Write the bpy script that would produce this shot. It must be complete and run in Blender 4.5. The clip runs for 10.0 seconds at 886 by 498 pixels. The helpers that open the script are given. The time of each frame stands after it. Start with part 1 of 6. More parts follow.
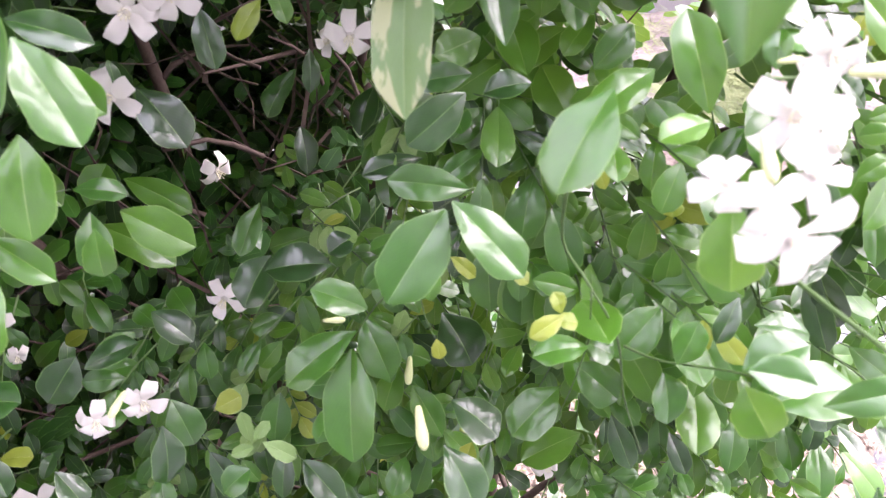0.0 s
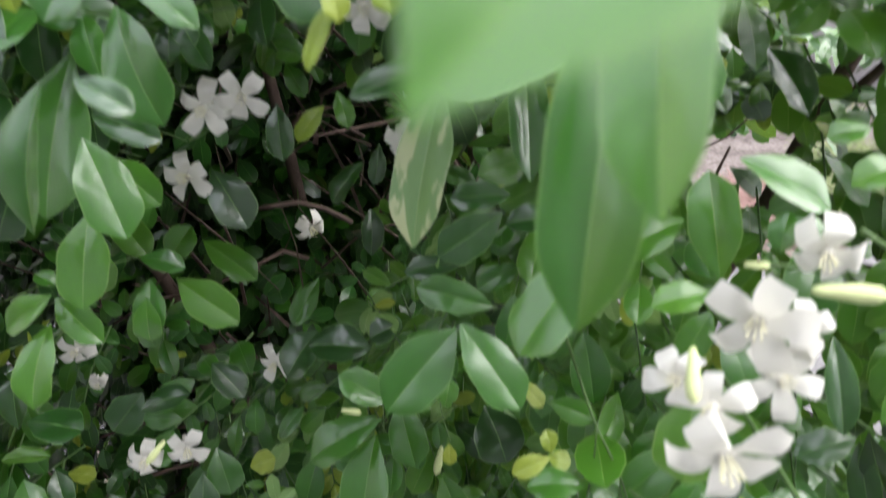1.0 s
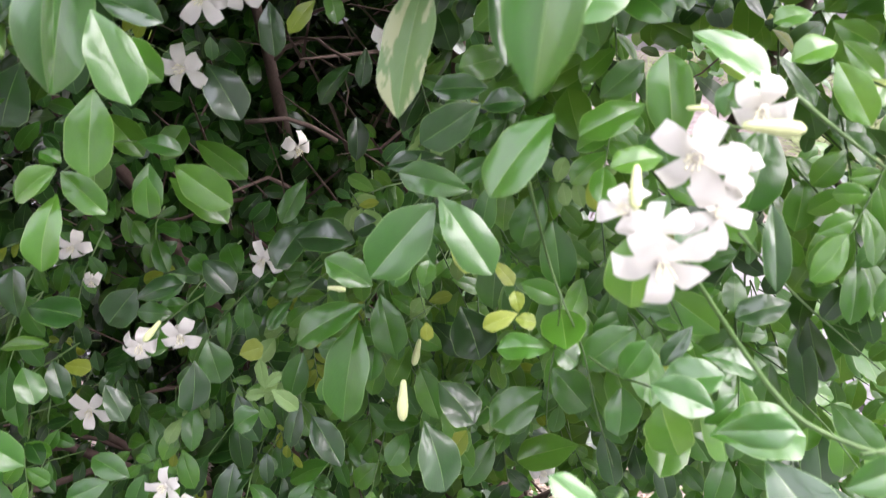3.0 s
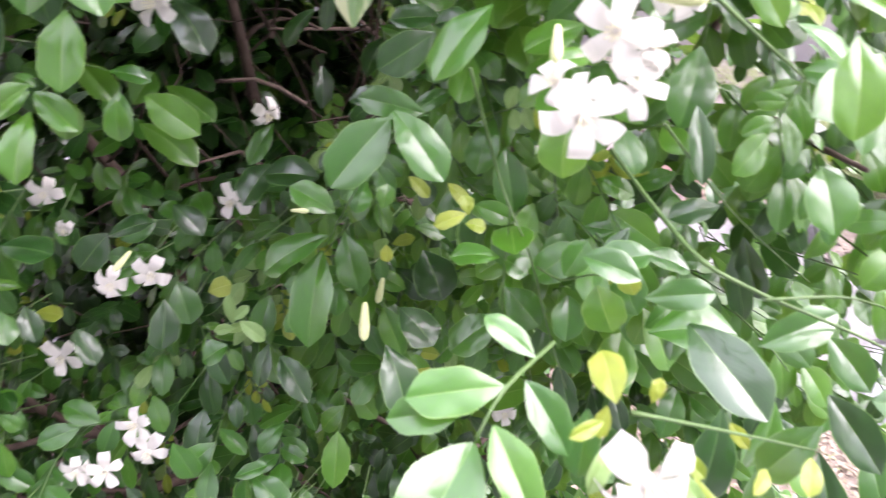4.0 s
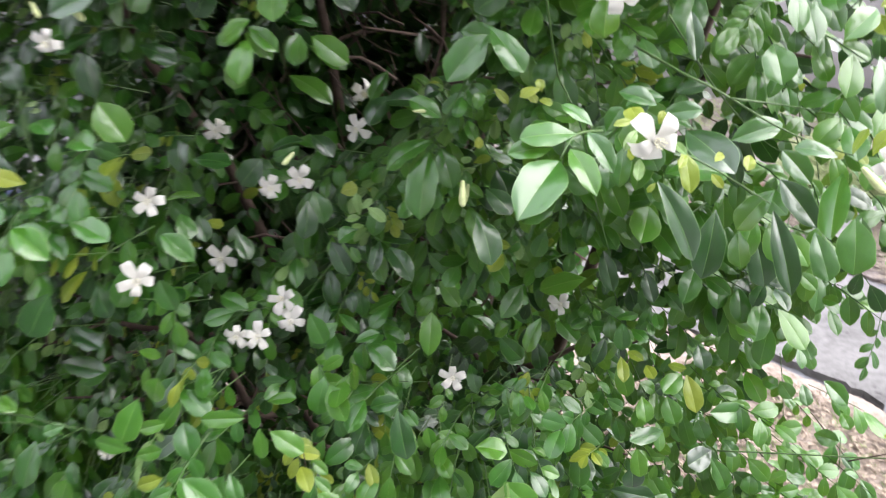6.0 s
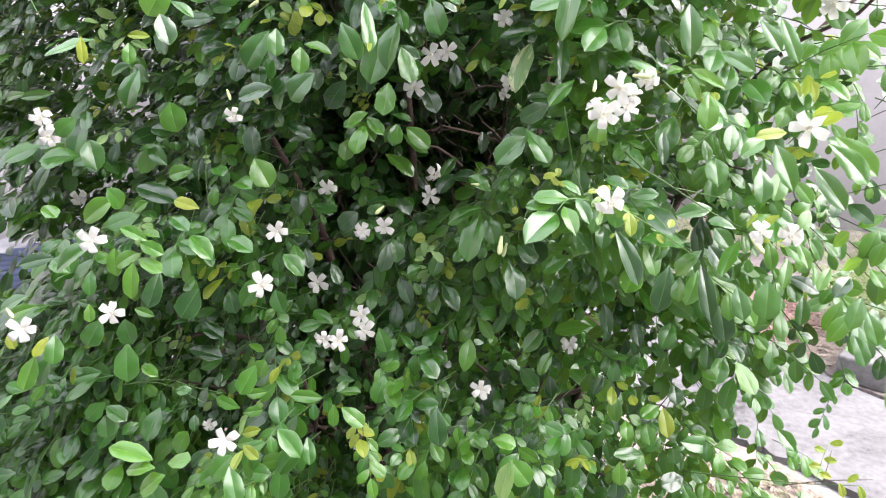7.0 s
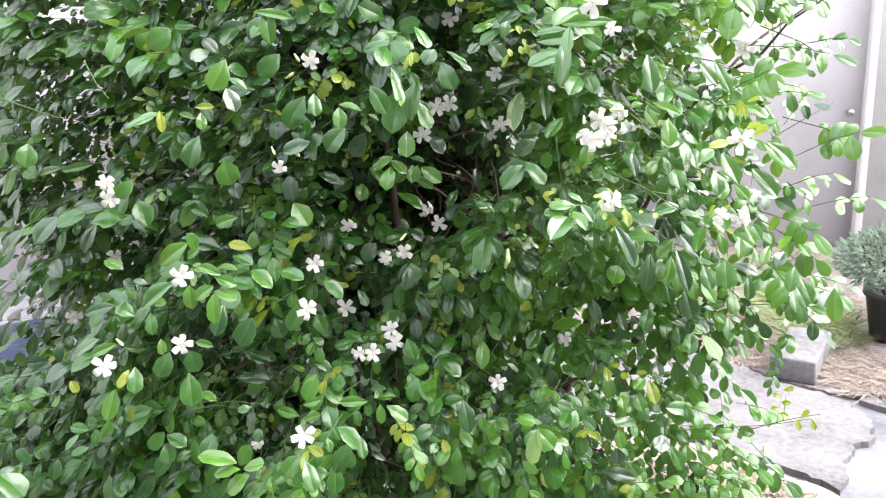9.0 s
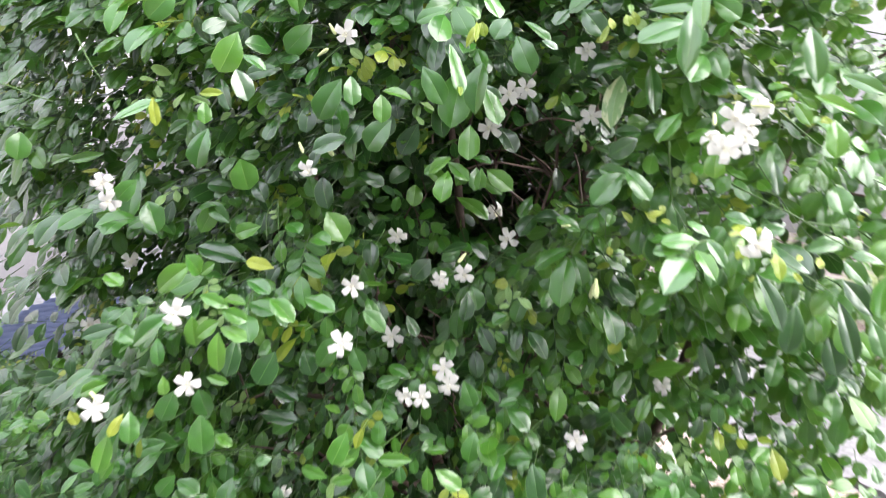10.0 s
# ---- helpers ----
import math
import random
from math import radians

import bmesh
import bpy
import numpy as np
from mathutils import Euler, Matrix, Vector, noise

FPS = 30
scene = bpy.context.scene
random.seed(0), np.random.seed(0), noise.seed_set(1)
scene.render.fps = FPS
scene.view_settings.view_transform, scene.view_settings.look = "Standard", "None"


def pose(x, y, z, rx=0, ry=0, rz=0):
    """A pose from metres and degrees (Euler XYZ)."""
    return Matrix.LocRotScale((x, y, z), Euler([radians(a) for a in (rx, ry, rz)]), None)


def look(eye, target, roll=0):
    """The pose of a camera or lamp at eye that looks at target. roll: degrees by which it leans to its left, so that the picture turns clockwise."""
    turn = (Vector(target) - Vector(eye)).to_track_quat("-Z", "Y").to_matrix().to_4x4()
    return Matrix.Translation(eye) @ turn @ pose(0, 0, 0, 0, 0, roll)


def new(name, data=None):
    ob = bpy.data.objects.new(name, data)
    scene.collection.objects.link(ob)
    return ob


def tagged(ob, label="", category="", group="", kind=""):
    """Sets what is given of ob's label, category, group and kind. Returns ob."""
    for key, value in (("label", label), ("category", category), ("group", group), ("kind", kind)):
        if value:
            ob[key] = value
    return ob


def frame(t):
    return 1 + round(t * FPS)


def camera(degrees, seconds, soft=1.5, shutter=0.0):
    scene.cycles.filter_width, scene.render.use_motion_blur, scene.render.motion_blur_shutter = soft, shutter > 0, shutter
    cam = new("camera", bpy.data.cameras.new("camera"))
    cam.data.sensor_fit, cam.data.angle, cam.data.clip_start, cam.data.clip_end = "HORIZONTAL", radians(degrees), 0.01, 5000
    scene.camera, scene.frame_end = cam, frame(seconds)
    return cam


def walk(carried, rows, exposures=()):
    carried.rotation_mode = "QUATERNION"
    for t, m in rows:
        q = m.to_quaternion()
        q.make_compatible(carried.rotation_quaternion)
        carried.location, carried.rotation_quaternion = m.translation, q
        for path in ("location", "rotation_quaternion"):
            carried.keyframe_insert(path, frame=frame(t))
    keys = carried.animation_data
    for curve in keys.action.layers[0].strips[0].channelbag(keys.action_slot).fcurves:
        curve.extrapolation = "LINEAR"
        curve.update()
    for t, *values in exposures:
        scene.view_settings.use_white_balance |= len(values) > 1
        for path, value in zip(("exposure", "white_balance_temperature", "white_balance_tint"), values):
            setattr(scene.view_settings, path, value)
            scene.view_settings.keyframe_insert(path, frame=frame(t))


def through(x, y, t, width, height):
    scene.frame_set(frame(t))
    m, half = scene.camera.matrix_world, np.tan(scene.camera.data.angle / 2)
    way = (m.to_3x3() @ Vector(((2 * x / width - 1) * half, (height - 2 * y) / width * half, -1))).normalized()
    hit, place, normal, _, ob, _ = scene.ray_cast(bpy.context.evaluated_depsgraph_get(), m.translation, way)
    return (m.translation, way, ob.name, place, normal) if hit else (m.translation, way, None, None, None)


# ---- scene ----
cam = camera(61.9, 10.0, 1.1, 0.4)
cam.data.dof.use_dof, cam.data.dof.focus_distance, cam.data.dof.aperture_fstop = True, 0.75, 24.0
PATH = [
    (0, (0.0090, -0.0136, 1.2546), (-0.0641, 1.6801, 0.1935), -6.12),
    (0.5, (0.0446, -0.0032, 1.2548), (-0.1803, 1.6564, 0.1615), -4.7),
    (1, (0.0552, -0.0022, 1.2809), (-0.3606, 1.7181, 0.3493), -3.93),
    (1.5, (0.0441, -0.0285, 1.3112), (-0.3751, 1.7482, 0.4941), -2.93),
    (2, (0.0490, -0.0413, 1.3101), (-0.3335, 1.7132, 0.4296), -3.04),
    (2.5, (0.0601, -0.0287, 1.2732), (-0.3039, 1.6707, 0.2835), -3.95),
    (2.7, (0.0599, -0.0306, 1.2703), (-0.2856, 1.6582, 0.2562), -2.74),
    (3.8, (0.0785, -0.0779, 1.2349), (-0.2947, 1.5912, 0.1981), -1.11),
    (4, (0.0797, -0.0799, 1.2341), (-0.2223, 1.6248, 0.2327), -1.22),
    (4.5, (0.0857, -0.0737, 1.2234), (0.0501, 1.6121, 0.1479), -5.79),
    (5, (0.0688, -0.0979, 1.2128), (0.1243, 1.5440, 0.0722), -6.99),
    (5.5, (0.0493, -0.1625, 1.2091), (0.0036, 1.5145, 0.1203), -5.88),
    (5.7, (0.0579, -0.2061, 1.2018), (-0.1679, 1.5164, 0.2110), -5.74),
    (6.8, (0.1353, -0.4714, 1.2305), (-0.4353, 1.3303, 0.5760), 0.87),
    (7, (0.1441, -0.5021, 1.2360), (-0.4197, 1.3160, 0.6221), 1.25),
    (7.5, (0.1522, -0.5330, 1.2399), (-0.4422, 1.2697, 0.6098), 0.06),
    (8, (0.1242, -0.5541, 1.2376), (-0.3909, 1.2895, 0.6582), -0.07),
    (8.5, (0.1015, -0.6478, 1.2310), (-0.3218, 1.2249, 0.6706), -2.52),
    (9, (0.0813, -0.6976, 1.2377), (-0.3037, 1.2078, 0.7672), -2.35),
    (9.5, (0.0514, -0.6427, 1.2318), (-0.4016, 1.2208, 0.6642), -3.46),
    (10, (0.0427, -0.4837, 1.2470), (-0.5293, 1.3531, 0.7001), -2.19),
]
EXPOSURE = [(0.0, 3.58, 6450, 36), (0.4, 3.2, 6480, 25), (1.0, 2.54, 6500, 12), (1.5, 2.97, 6480, 24), (2.5, 3.04, 6480, 23), (4.0, 3.29, 6450, 29), (4.5, 3.17, 6430, 30), (5.5, 2.64, 6450, 14), (7.0, 2.96, 6500, 18), (8.5, 3.0, 6500, 17), (10.0, 3.15, 6470, 15)]
walk(cam, [(t, look(eye, target, roll)) for t, eye, target, roll in PATH], EXPOSURE)

# ---- light: a bright overcast sky ----
world = bpy.data.worlds.new("sky")
scene.world = world
world.use_nodes = True
wn, wl = world.node_tree.nodes, world.node_tree.links
sky = wn.new("ShaderNodeTexSky")
sky.sky_type, sky.sun_disc = "NISHITA", False
sky.sun_elevation, sky.sun_rotation = radians(45), radians(82)
grey = wn.new("ShaderNodeHueSaturation")
grey.inputs["Saturation"].default_value = 0.25
wl.new(sky.outputs[0], grey.inputs["Color"])
cloud = wn.new("ShaderNodeMix")
cloud.data_type = "RGBA"
cloud.inputs[0].default_value = 0.6
cloud.inputs[7].default_value = (4.9, 5.15, 5.6, 1)
wl.new(grey.outputs[0], cloud.inputs[6])
height = wn.new("ShaderNodeSeparateXYZ")
wl.new(wn.new("ShaderNodeTexCoord").outputs["Generated"], height.inputs[0])
dome = wn.new("ShaderNodeMapRange")
dome.inputs["From Min"].default_value, dome.inputs["From Max"].default_value = 0.0, 1.0
dome.inputs["To Min"].default_value, dome.inputs["To Max"].default_value = 0.50, 1.35
wl.new(height.outputs["Z"], dome.inputs["Value"])
overcast = wn.new("ShaderNodeVectorMath")
overcast.operation = "SCALE"
wl.new(cloud.outputs[2], overcast.inputs[0])
wl.new(dome.outputs[0], overcast.inputs["Scale"])
wl.new(overcast.outputs[0], wn["Background"].inputs["Color"])
wn["Background"].inputs["Strength"].default_value = 0.125
sun = new("sun", bpy.data.lights.new("sun", "SUN"))
sun.data.energy, sun.data.angle, sun.data.color = 1.1, radians(60), (1.0, 0.97, 0.93)
sun.matrix_world = look((4.2, 1.0, 4.6), (0.0, 0.4, 0.9))


# ---- materials ----
def material(name, rough=0.6, spec=0.5):
    m = bpy.data.materials.new(name)
    m.use_nodes = True
    p = m.node_tree.nodes["Principled BSDF"]
    p.inputs["Roughness"].default_value = rough
    p.inputs["Specular IOR Level"].default_value = spec
    return m, m.node_tree.nodes, m.node_tree.links, p


def ramp(nodes, links, source, stops):
    r = nodes.new("ShaderNodeValToRGB")
    while len(r.color_ramp.elements) < len(stops):
        r.color_ramp.elements.new(0.5)
    for e, (at, col) in zip(r.color_ramp.elements, stops):
        e.position, e.color = at, (*col, 1)
    links.new(source, r.inputs[0])
    return r.outputs[0]


def noise_of(nodes, links, scale, detail=4.0, source="Object", rough=0.6):
    c = nodes.new("ShaderNodeTexCoord")
    n = nodes.new("ShaderNodeTexNoise")
    n.inputs["Scale"].default_value, n.inputs["Detail"].default_value, n.inputs["Roughness"].default_value = scale, detail, rough
    links.new(c.outputs[source], n.inputs["Vector"])
    return n.outputs[0]


def mix(nodes, links, a, b, fac, kind="MIX"):
    m = nodes.new("ShaderNodeMix")
    m.data_type, m.blend_type = "RGBA", kind
    for socket, value in ((m.inputs[0], fac), (m.inputs[6], a), (m.inputs[7], b)):
        if isinstance(value, (int, float)):
            socket.default_value = value
        elif isinstance(value, tuple):
            socket.default_value = (*value, 1)
        else:
            links.new(value, socket)
    return m.outputs[2]


def math_node(nodes, links, op, a, b=0.0):
    m = nodes.new("ShaderNodeMath")
    m.operation = op
    for socket, value in zip(m.inputs, (a, b)):
        if isinstance(value, (int, float)):
            socket.default_value = value
        else:
            links.new(value, socket)
    return m.outputs[0]


def bump(nodes, links, p, height, strength, distance=0.002):
    b = nodes.new("ShaderNodeBump")
    b.inputs["Strength"].default_value, b.inputs["Distance"].default_value = strength, distance
    links.new(height, b.inputs["Height"])
    links.new(b.outputs[0], p.inputs["Normal"])


def leaf_material(name, low, high, vein, rough, joined, through=0.25, blotch=None):
    """A waxy leaf: midrib, faint side veins, a thin pale rim, quilted relief, a little light coming through."""
    m, n, l, p = material(name, rough, 0.38 if joined else 0.48)
    p.inputs["Coat Weight"].default_value, p.inputs["Coat Roughness"].default_value = (0.50 if joined else 0.72) if rough < 0.40 else 0.10, 0.12
    grain = 160.0 if joined else 8.0
    uv = n.new("ShaderNodeUVMap")
    sep = n.new("ShaderNodeSeparateXYZ")
    l.new(uv.outputs[0], sep.inputs[0])
    if joined:
        chance = n.new("ShaderNodeNewGeometry").outputs["Random Per Island"]
    else:
        chance = n.new("ShaderNodeObjectInfo").outputs["Random"]
    col = ramp(n, l, chance, [(0.0, low), (0.55, tuple((a + b) / 2 for a, b in zip(low, high))), (1.0, high)])
    mottle, quilt = noise_of(n, l, grain, 5.0), noise_of(n, l, grain * 0.4, 0.0)
    col = mix(n, l, col, tuple(c * 0.6 for c in low), math_node(n, l, "MULTIPLY", mottle, 0.6))
    across = math_node(n, l, "ABSOLUTE", math_node(n, l, "SUBTRACT", sep.outputs[1], 0.5))
    rib = math_node(n, l, "LESS_THAN", across, 0.011)
    rim = math_node(n, l, "GREATER_THAN", across, 0.478)
    slant = math_node(n, l, "ADD", math_node(n, l, "MULTIPLY", sep.outputs[0], 46.0), math_node(n, l, "MULTIPLY", across, -44.0))
    side = math_node(n, l, "POWER", math_node(n, l, "ABSOLUTE", math_node(n, l, "SINE", slant)), 16.0)
    col = mix(n, l, col, vein, math_node(n, l, "MULTIPLY", side, 0.035))
    col = mix(n, l, col, vein, math_node(n, l, "MULTIPLY", math_node(n, l, "MAXIMUM", rib, rim), 0.5))
    if blotch:
        spots = ramp(n, l, noise_of(n, l, 3.2, 3.0), [(0.50, (0, 0, 0)), (0.56, (1, 1, 1))])
        edge = math_node(n, l, "GREATER_THAN", across, 0.20)
        col = mix(n, l, col, blotch, math_node(n, l, "MULTIPLY", spots, math_node(n, l, "MULTIPLY", edge, 0.85)))
    l.new(col, p.inputs["Base Color"])
    l.new(math_node(n, l, "ADD", math_node(n, l, "MULTIPLY", mottle, 0.16), rough - 0.08), p.inputs["Roughness"])
    height = math_node(n, l, "ADD", math_node(n, l, "ADD", math_node(n, l, "MULTIPLY", mottle, 0.10), math_node(n, l, "MULTIPLY", side, -0.02)), quilt)
    bump(n, l, p, height, 0.32, 0.0024)
    t = n.new("ShaderNodeBsdfTranslucent")
    l.new(mix(n, l, col, (0.50, 0.75, 0.10), 0.35), t.inputs["Color"])
    s = n.new("ShaderNodeMixShader")
    s.inputs[0].default_value = through
    l.new(p.outputs[0], s.inputs[1])
    l.new(t.outputs[0], s.inputs[2])
    l.new(s.outputs[0], n["Material Output"].inputs["Surface"])
    return m


VEIN = (0.16, 0.30, 0.08)
TONES = {
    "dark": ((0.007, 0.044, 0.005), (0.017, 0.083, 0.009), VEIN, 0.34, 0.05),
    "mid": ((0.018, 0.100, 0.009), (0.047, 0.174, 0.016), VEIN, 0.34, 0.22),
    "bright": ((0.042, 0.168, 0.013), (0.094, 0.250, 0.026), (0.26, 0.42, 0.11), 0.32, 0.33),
    "young": ((0.180, 0.265, 0.022), (0.320, 0.365, 0.040), (0.45, 0.52, 0.16), 0.42, 0.38),
    "pale": ((0.160, 0.300, 0.090), (0.250, 0.380, 0.130), (0.42, 0.52, 0.24), 0.46, 0.34),
}
LEAF_ONE = {k: leaf_material("leaf_" + k, a, b, v, r, False, t) for k, (a, b, v, r, t) in TONES.items()}
LEAF_MANY = {k: leaf_material("foliage_" + k, a, b, v, r, True, t) for k, (a, b, v, r, t) in TONES.items()}
LEAF_ONE["bitten"] = leaf_material("leaf_bitten", (0.10, 0.19, 0.065), (0.12, 0.22, 0.08), (0.24, 0.34, 0.16), 0.42, False, 0.25, (0.34, 0.36, 0.20))
DARK, MID, BRIGHT, YOUNG, PALE, BITTEN = "dark", "mid", "bright", "young", "pale", "bitten"


def mottled(name, stops, scale, rough, relief=0.3, fine=220.0, spec=0.4, depth=0.003, mixing=0.3):
    m, n, l, p = material(name, rough, spec)
    big, small = noise_of(n, l, scale, 6.0), noise_of(n, l, fine, 4.0)
    f = math_node(n, l, "ADD", math_node(n, l, "MULTIPLY", big, 1 - mixing), math_node(n, l, "MULTIPLY", small, mixing))
    l.new(ramp(n, l, f, stops), p.inputs["Base Color"])
    bump(n, l, p, f, relief, depth)
    return m


petal_white, pn, pl, pp = material("petal_white", 0.5, 0.3)
pp.inputs["Base Color"].default_value = (0.70, 0.68, 0.63, 1)
pt = pn.new("ShaderNodeBsdfTranslucent")
pt.inputs["Color"].default_value = (0.71, 0.70, 0.63, 1)
ps = pn.new("ShaderNodeMixShader")
ps.inputs[0].default_value = 0.35
pl.new(pp.outputs[0], ps.inputs[1])
pl.new(pt.outputs[0], ps.inputs[2])
pl.new(ps.outputs[0], pn["Material Output"].inputs["Surface"])
stamen_yellow = mottled("stamen_yellow", [(0.3, (0.66, 0.62, 0.36)), (0.7, (0.74, 0.72, 0.54))], 300.0, 0.6)
bud_green = mottled("bud_green", [(0.3, (0.46, 0.54, 0.18)), (0.7, (0.64, 0.68, 0.40))], 120.0, 0.45)
twig_green = mottled("twig_green", [(0.3, (0.045, 0.095, 0.025)), (0.7, (0.085, 0.150, 0.040))], 90.0, 0.55)
bark = mottled("bark", [(0.25, (0.028, 0.017, 0.013)), (0.5, (0.060, 0.038, 0.029)), (0.75, (0.100, 0.074, 0.058))], 40.0, 0.85, 0.8)
cement = mottled("cement", [(0.36, (0.09, 0.09, 0.097)), (0.5, (0.165, 0.165, 0.176)), (0.58, (0.21, 0.21, 0.22)), (0.64, (0.29, 0.29, 0.30))], 3.0, 0.85, 0.4, 70.0, mixing=0.22)
slab_stone = mottled("slab_concrete", [(0.37, (0.056, 0.053, 0.052)), (0.44, (0.116, 0.112, 0.11)), (0.54, (0.16, 0.154, 0.152)), (0.63, (0.197, 0.191, 0.189))], 4.0, 0.85, 0.6, 45.0, mixing=0.4)
soil = mottled("soil", [(0.35, (0.147, 0.111, 0.087)), (0.48, (0.256, 0.206, 0.172)), (0.58, (0.334, 0.277, 0.24)), (0.68, (0.388, 0.341, 0.299))], 9.0, 0.95, 1.0, 70.0, mixing=0.55)
packed_soil = mottled("packed_soil", [(0.36, (0.085, 0.068, 0.062)), (0.5, (0.165, 0.137, 0.125)), (0.62, (0.25, 0.215, 0.20))], 9.0, 0.95, 1.0, 60.0, mixing=0.55)
straw = mottled("straw", [(0.3, (0.17, 0.135, 0.11)), (0.6, (0.30, 0.25, 0.20)), (0.8, (0.40, 0.35, 0.28))], 30.0, 0.8)
russet = mottled("russet_needles", [(0.3, (0.24, 0.13, 0.11)), (0.7, (0.42, 0.28, 0.24))], 30.0, 0.8)
weed_green = mottled("weed_green", [(0.3, (0.10, 0.15, 0.045)), (0.7, (0.27, 0.30, 0.13))], 30.0, 0.6)
wall_paint = mottled("wall_paint", [(0.3, (0.33, 0.318, 0.325)), (0.5, (0.395, 0.382, 0.39)), (0.7, (0.44, 0.428, 0.434))], 1.6, 0.8, 0.25, 60.0)
white_paint = mottled("white_paint", [(0.3, (0.50, 0.49, 0.48)), (0.7, (0.62, 0.61, 0.60))], 6.0, 0.5, 0.2, 80.0)
black_plastic = mottled("black_plastic", [(0.3, (0.020, 0.020, 0.022)), (0.7, (0.05, 0.05, 0.055))], 20.0, 0.5)
plant_green = mottled("plant_green", [(0.3, (0.045, 0.085, 0.05)), (0.7, (0.13, 0.19, 0.12))], 20.0, 0.6)
dry_brown = mottled("dry_leaf", [(0.3, (0.2, 0.15, 0.112)), (0.5, (0.304, 0.241, 0.187)), (0.7, (0.384, 0.324, 0.259))], 90.0, 0.8)
blue_sheet = mottled("blue_sheet", [(0.3, (0.030, 0.042, 0.085)), (0.7, (0.065, 0.085, 0.15))], 6.0, 0.45)
steel = mottled("steel", [(0.3, (0.35, 0.35, 0.36)), (0.7, (0.55, 0.55, 0.56))], 60.0, 0.4)
steel.node_tree.nodes["Principled BSDF"].inputs["Metallic"].default_value = 0.8


# ---- building helpers ----
def part(name, bm, mat, parent=None, label=""):
    me = bpy.data.meshes.new(name)
    bm.to_mesh(me)
    bm.free()
    me.materials.append(mat)
    for f in me.polygons:
        f.use_smooth = True
    ob = new(name, me)
    if parent:
        ob.parent = parent
    return tagged(ob, label)


def box(x0, y0, z0, x1, y1, z1, bevel=0.0, segments=2):
    bm = bmesh.new()
    bmesh.ops.create_cube(bm, size=1.0)
    for v in bm.verts:
        v.co = Vector(((x0 + x1) / 2 + v.co.x * (x1 - x0), (y0 + y1) / 2 + v.co.y * (y1 - y0), (z0 + z1) / 2 + v.co.z * (z1 - z0)))
    if bevel:
        bmesh.ops.bevel(bm, geom=bm.edges[:], offset=bevel, segments=segments, affect="EDGES", profile=0.6)
    return bm


def tube(bm, points, radii, sides=6):
    """A tapered tube along points, added to bm."""
    rings = []
    for i, p in enumerate(points):
        d = (points[min(i + 1, len(points) - 1)] - points[max(i - 1, 0)]).normalized()
        a = d.orthogonal().normalized()
        b = d.cross(a)
        rings.append([bm.verts.new(p + (a * math.cos(k * math.tau / sides) + b * math.sin(k * math.tau / sides)) * radii[i]) for k in range(sides)])
    for r, s in zip(rings, rings[1:]):
        best = min(range(sides), key=lambda o: sum((r[k].co - s[(k + o) % sides].co).length for k in range(sides)))
        for k in range(sides):
            bm.faces.new((r[k], r[(k + 1) % sides], s[(k + 1 + best) % sides], s[(k + best) % sides]))
    bm.faces.new(rings[-1])
    bm.faces.new(rings[0][::-1])


def bent(a, b, sag=0.0, steps=6, wobble=0.0, rng=random):
    a, b = Vector(a), Vector(b)
    pts = []
    for i in range(steps + 1):
        t = i / steps
        w = wobble * math.sin(math.pi * t)
        pts.append(a.lerp(b, t) + Vector((rng.uniform(-w, w), rng.uniform(-w, w), sag * math.sin(math.pi * t) + rng.uniform(-w, w))))
    return pts


def sheet(name, outline, z, thick, mat, rough=0.0, seed=3, cuts=1):
    """A flat piece with an uneven outline and thickness."""
    rng = random.Random(seed)
    ring = []
    for (x0, y0), (x1, y1) in zip(outline, outline[1:] + outline[:1]):
        steps = max(3, int(math.hypot(x1 - x0, y1 - y0) / 0.025))
        for k in range(steps):
            t = k / steps
            ring.append((x0 + (x1 - x0) * t + rng.uniform(-rough, rough), y0 + (y1 - y0) * t + rng.uniform(-rough, rough)))
    bm = bmesh.new()
    top = bm.faces.new([bm.verts.new((x, y, z)) for x, y in ring])
    g = bmesh.ops.extrude_face_region(bm, geom=[top])
    low = [v for v in g["geom"] if isinstance(v, bmesh.types.BMVert)]
    for v in low:
        v.co.z -= thick
    bmesh.ops.recalc_face_normals(bm, faces=bm.faces[:])
    ob = part(name, bm, mat)
    for f in ob.data.polygons:
        f.use_smooth = False
    return ob


# ---- the setting ----
bm = bmesh.new()
bmesh.ops.create_grid(bm, x_segments=60, y_segments=60, size=150.0)
for v in bm.verts:
    v.co.z = 0.0
tagged(part("ground", bm, cement), "grey cement yard worn rough and speckled", "ground", kind="structure")

bm = box(-3.5, 4.4, -0.1, 1.755, 4.6, 3.2)
tagged(part("wall_north", bm, wall_paint), "pinkish grey painted yard wall with faint stains", "wall", kind="structure")
bm = box(1.80, 4.44, -0.1, 7.0, 4.6, 3.2)
tagged(part("wall_east", bm, white_paint), "white painted wall beyond the door post", "wall", kind="structure")
post = tagged(part("door_post", box(1.755, 4.34, 0.02, 1.80, 4.6, 3.2, 0.006), white_paint), "white painted post with chipped paint on the wall", "post", kind="structure")
bm = bmesh.new()
bmesh.ops.create_uvsphere(bm, u_segments=16, v_segments=10, radius=0.022)
bmesh.ops.translate(bm, vec=(1.69, 4.385, 0.88), verts=bm.verts)
tagged(part("wall_hook", bm, steel), "small round metal hook on the painted wall", "hook")

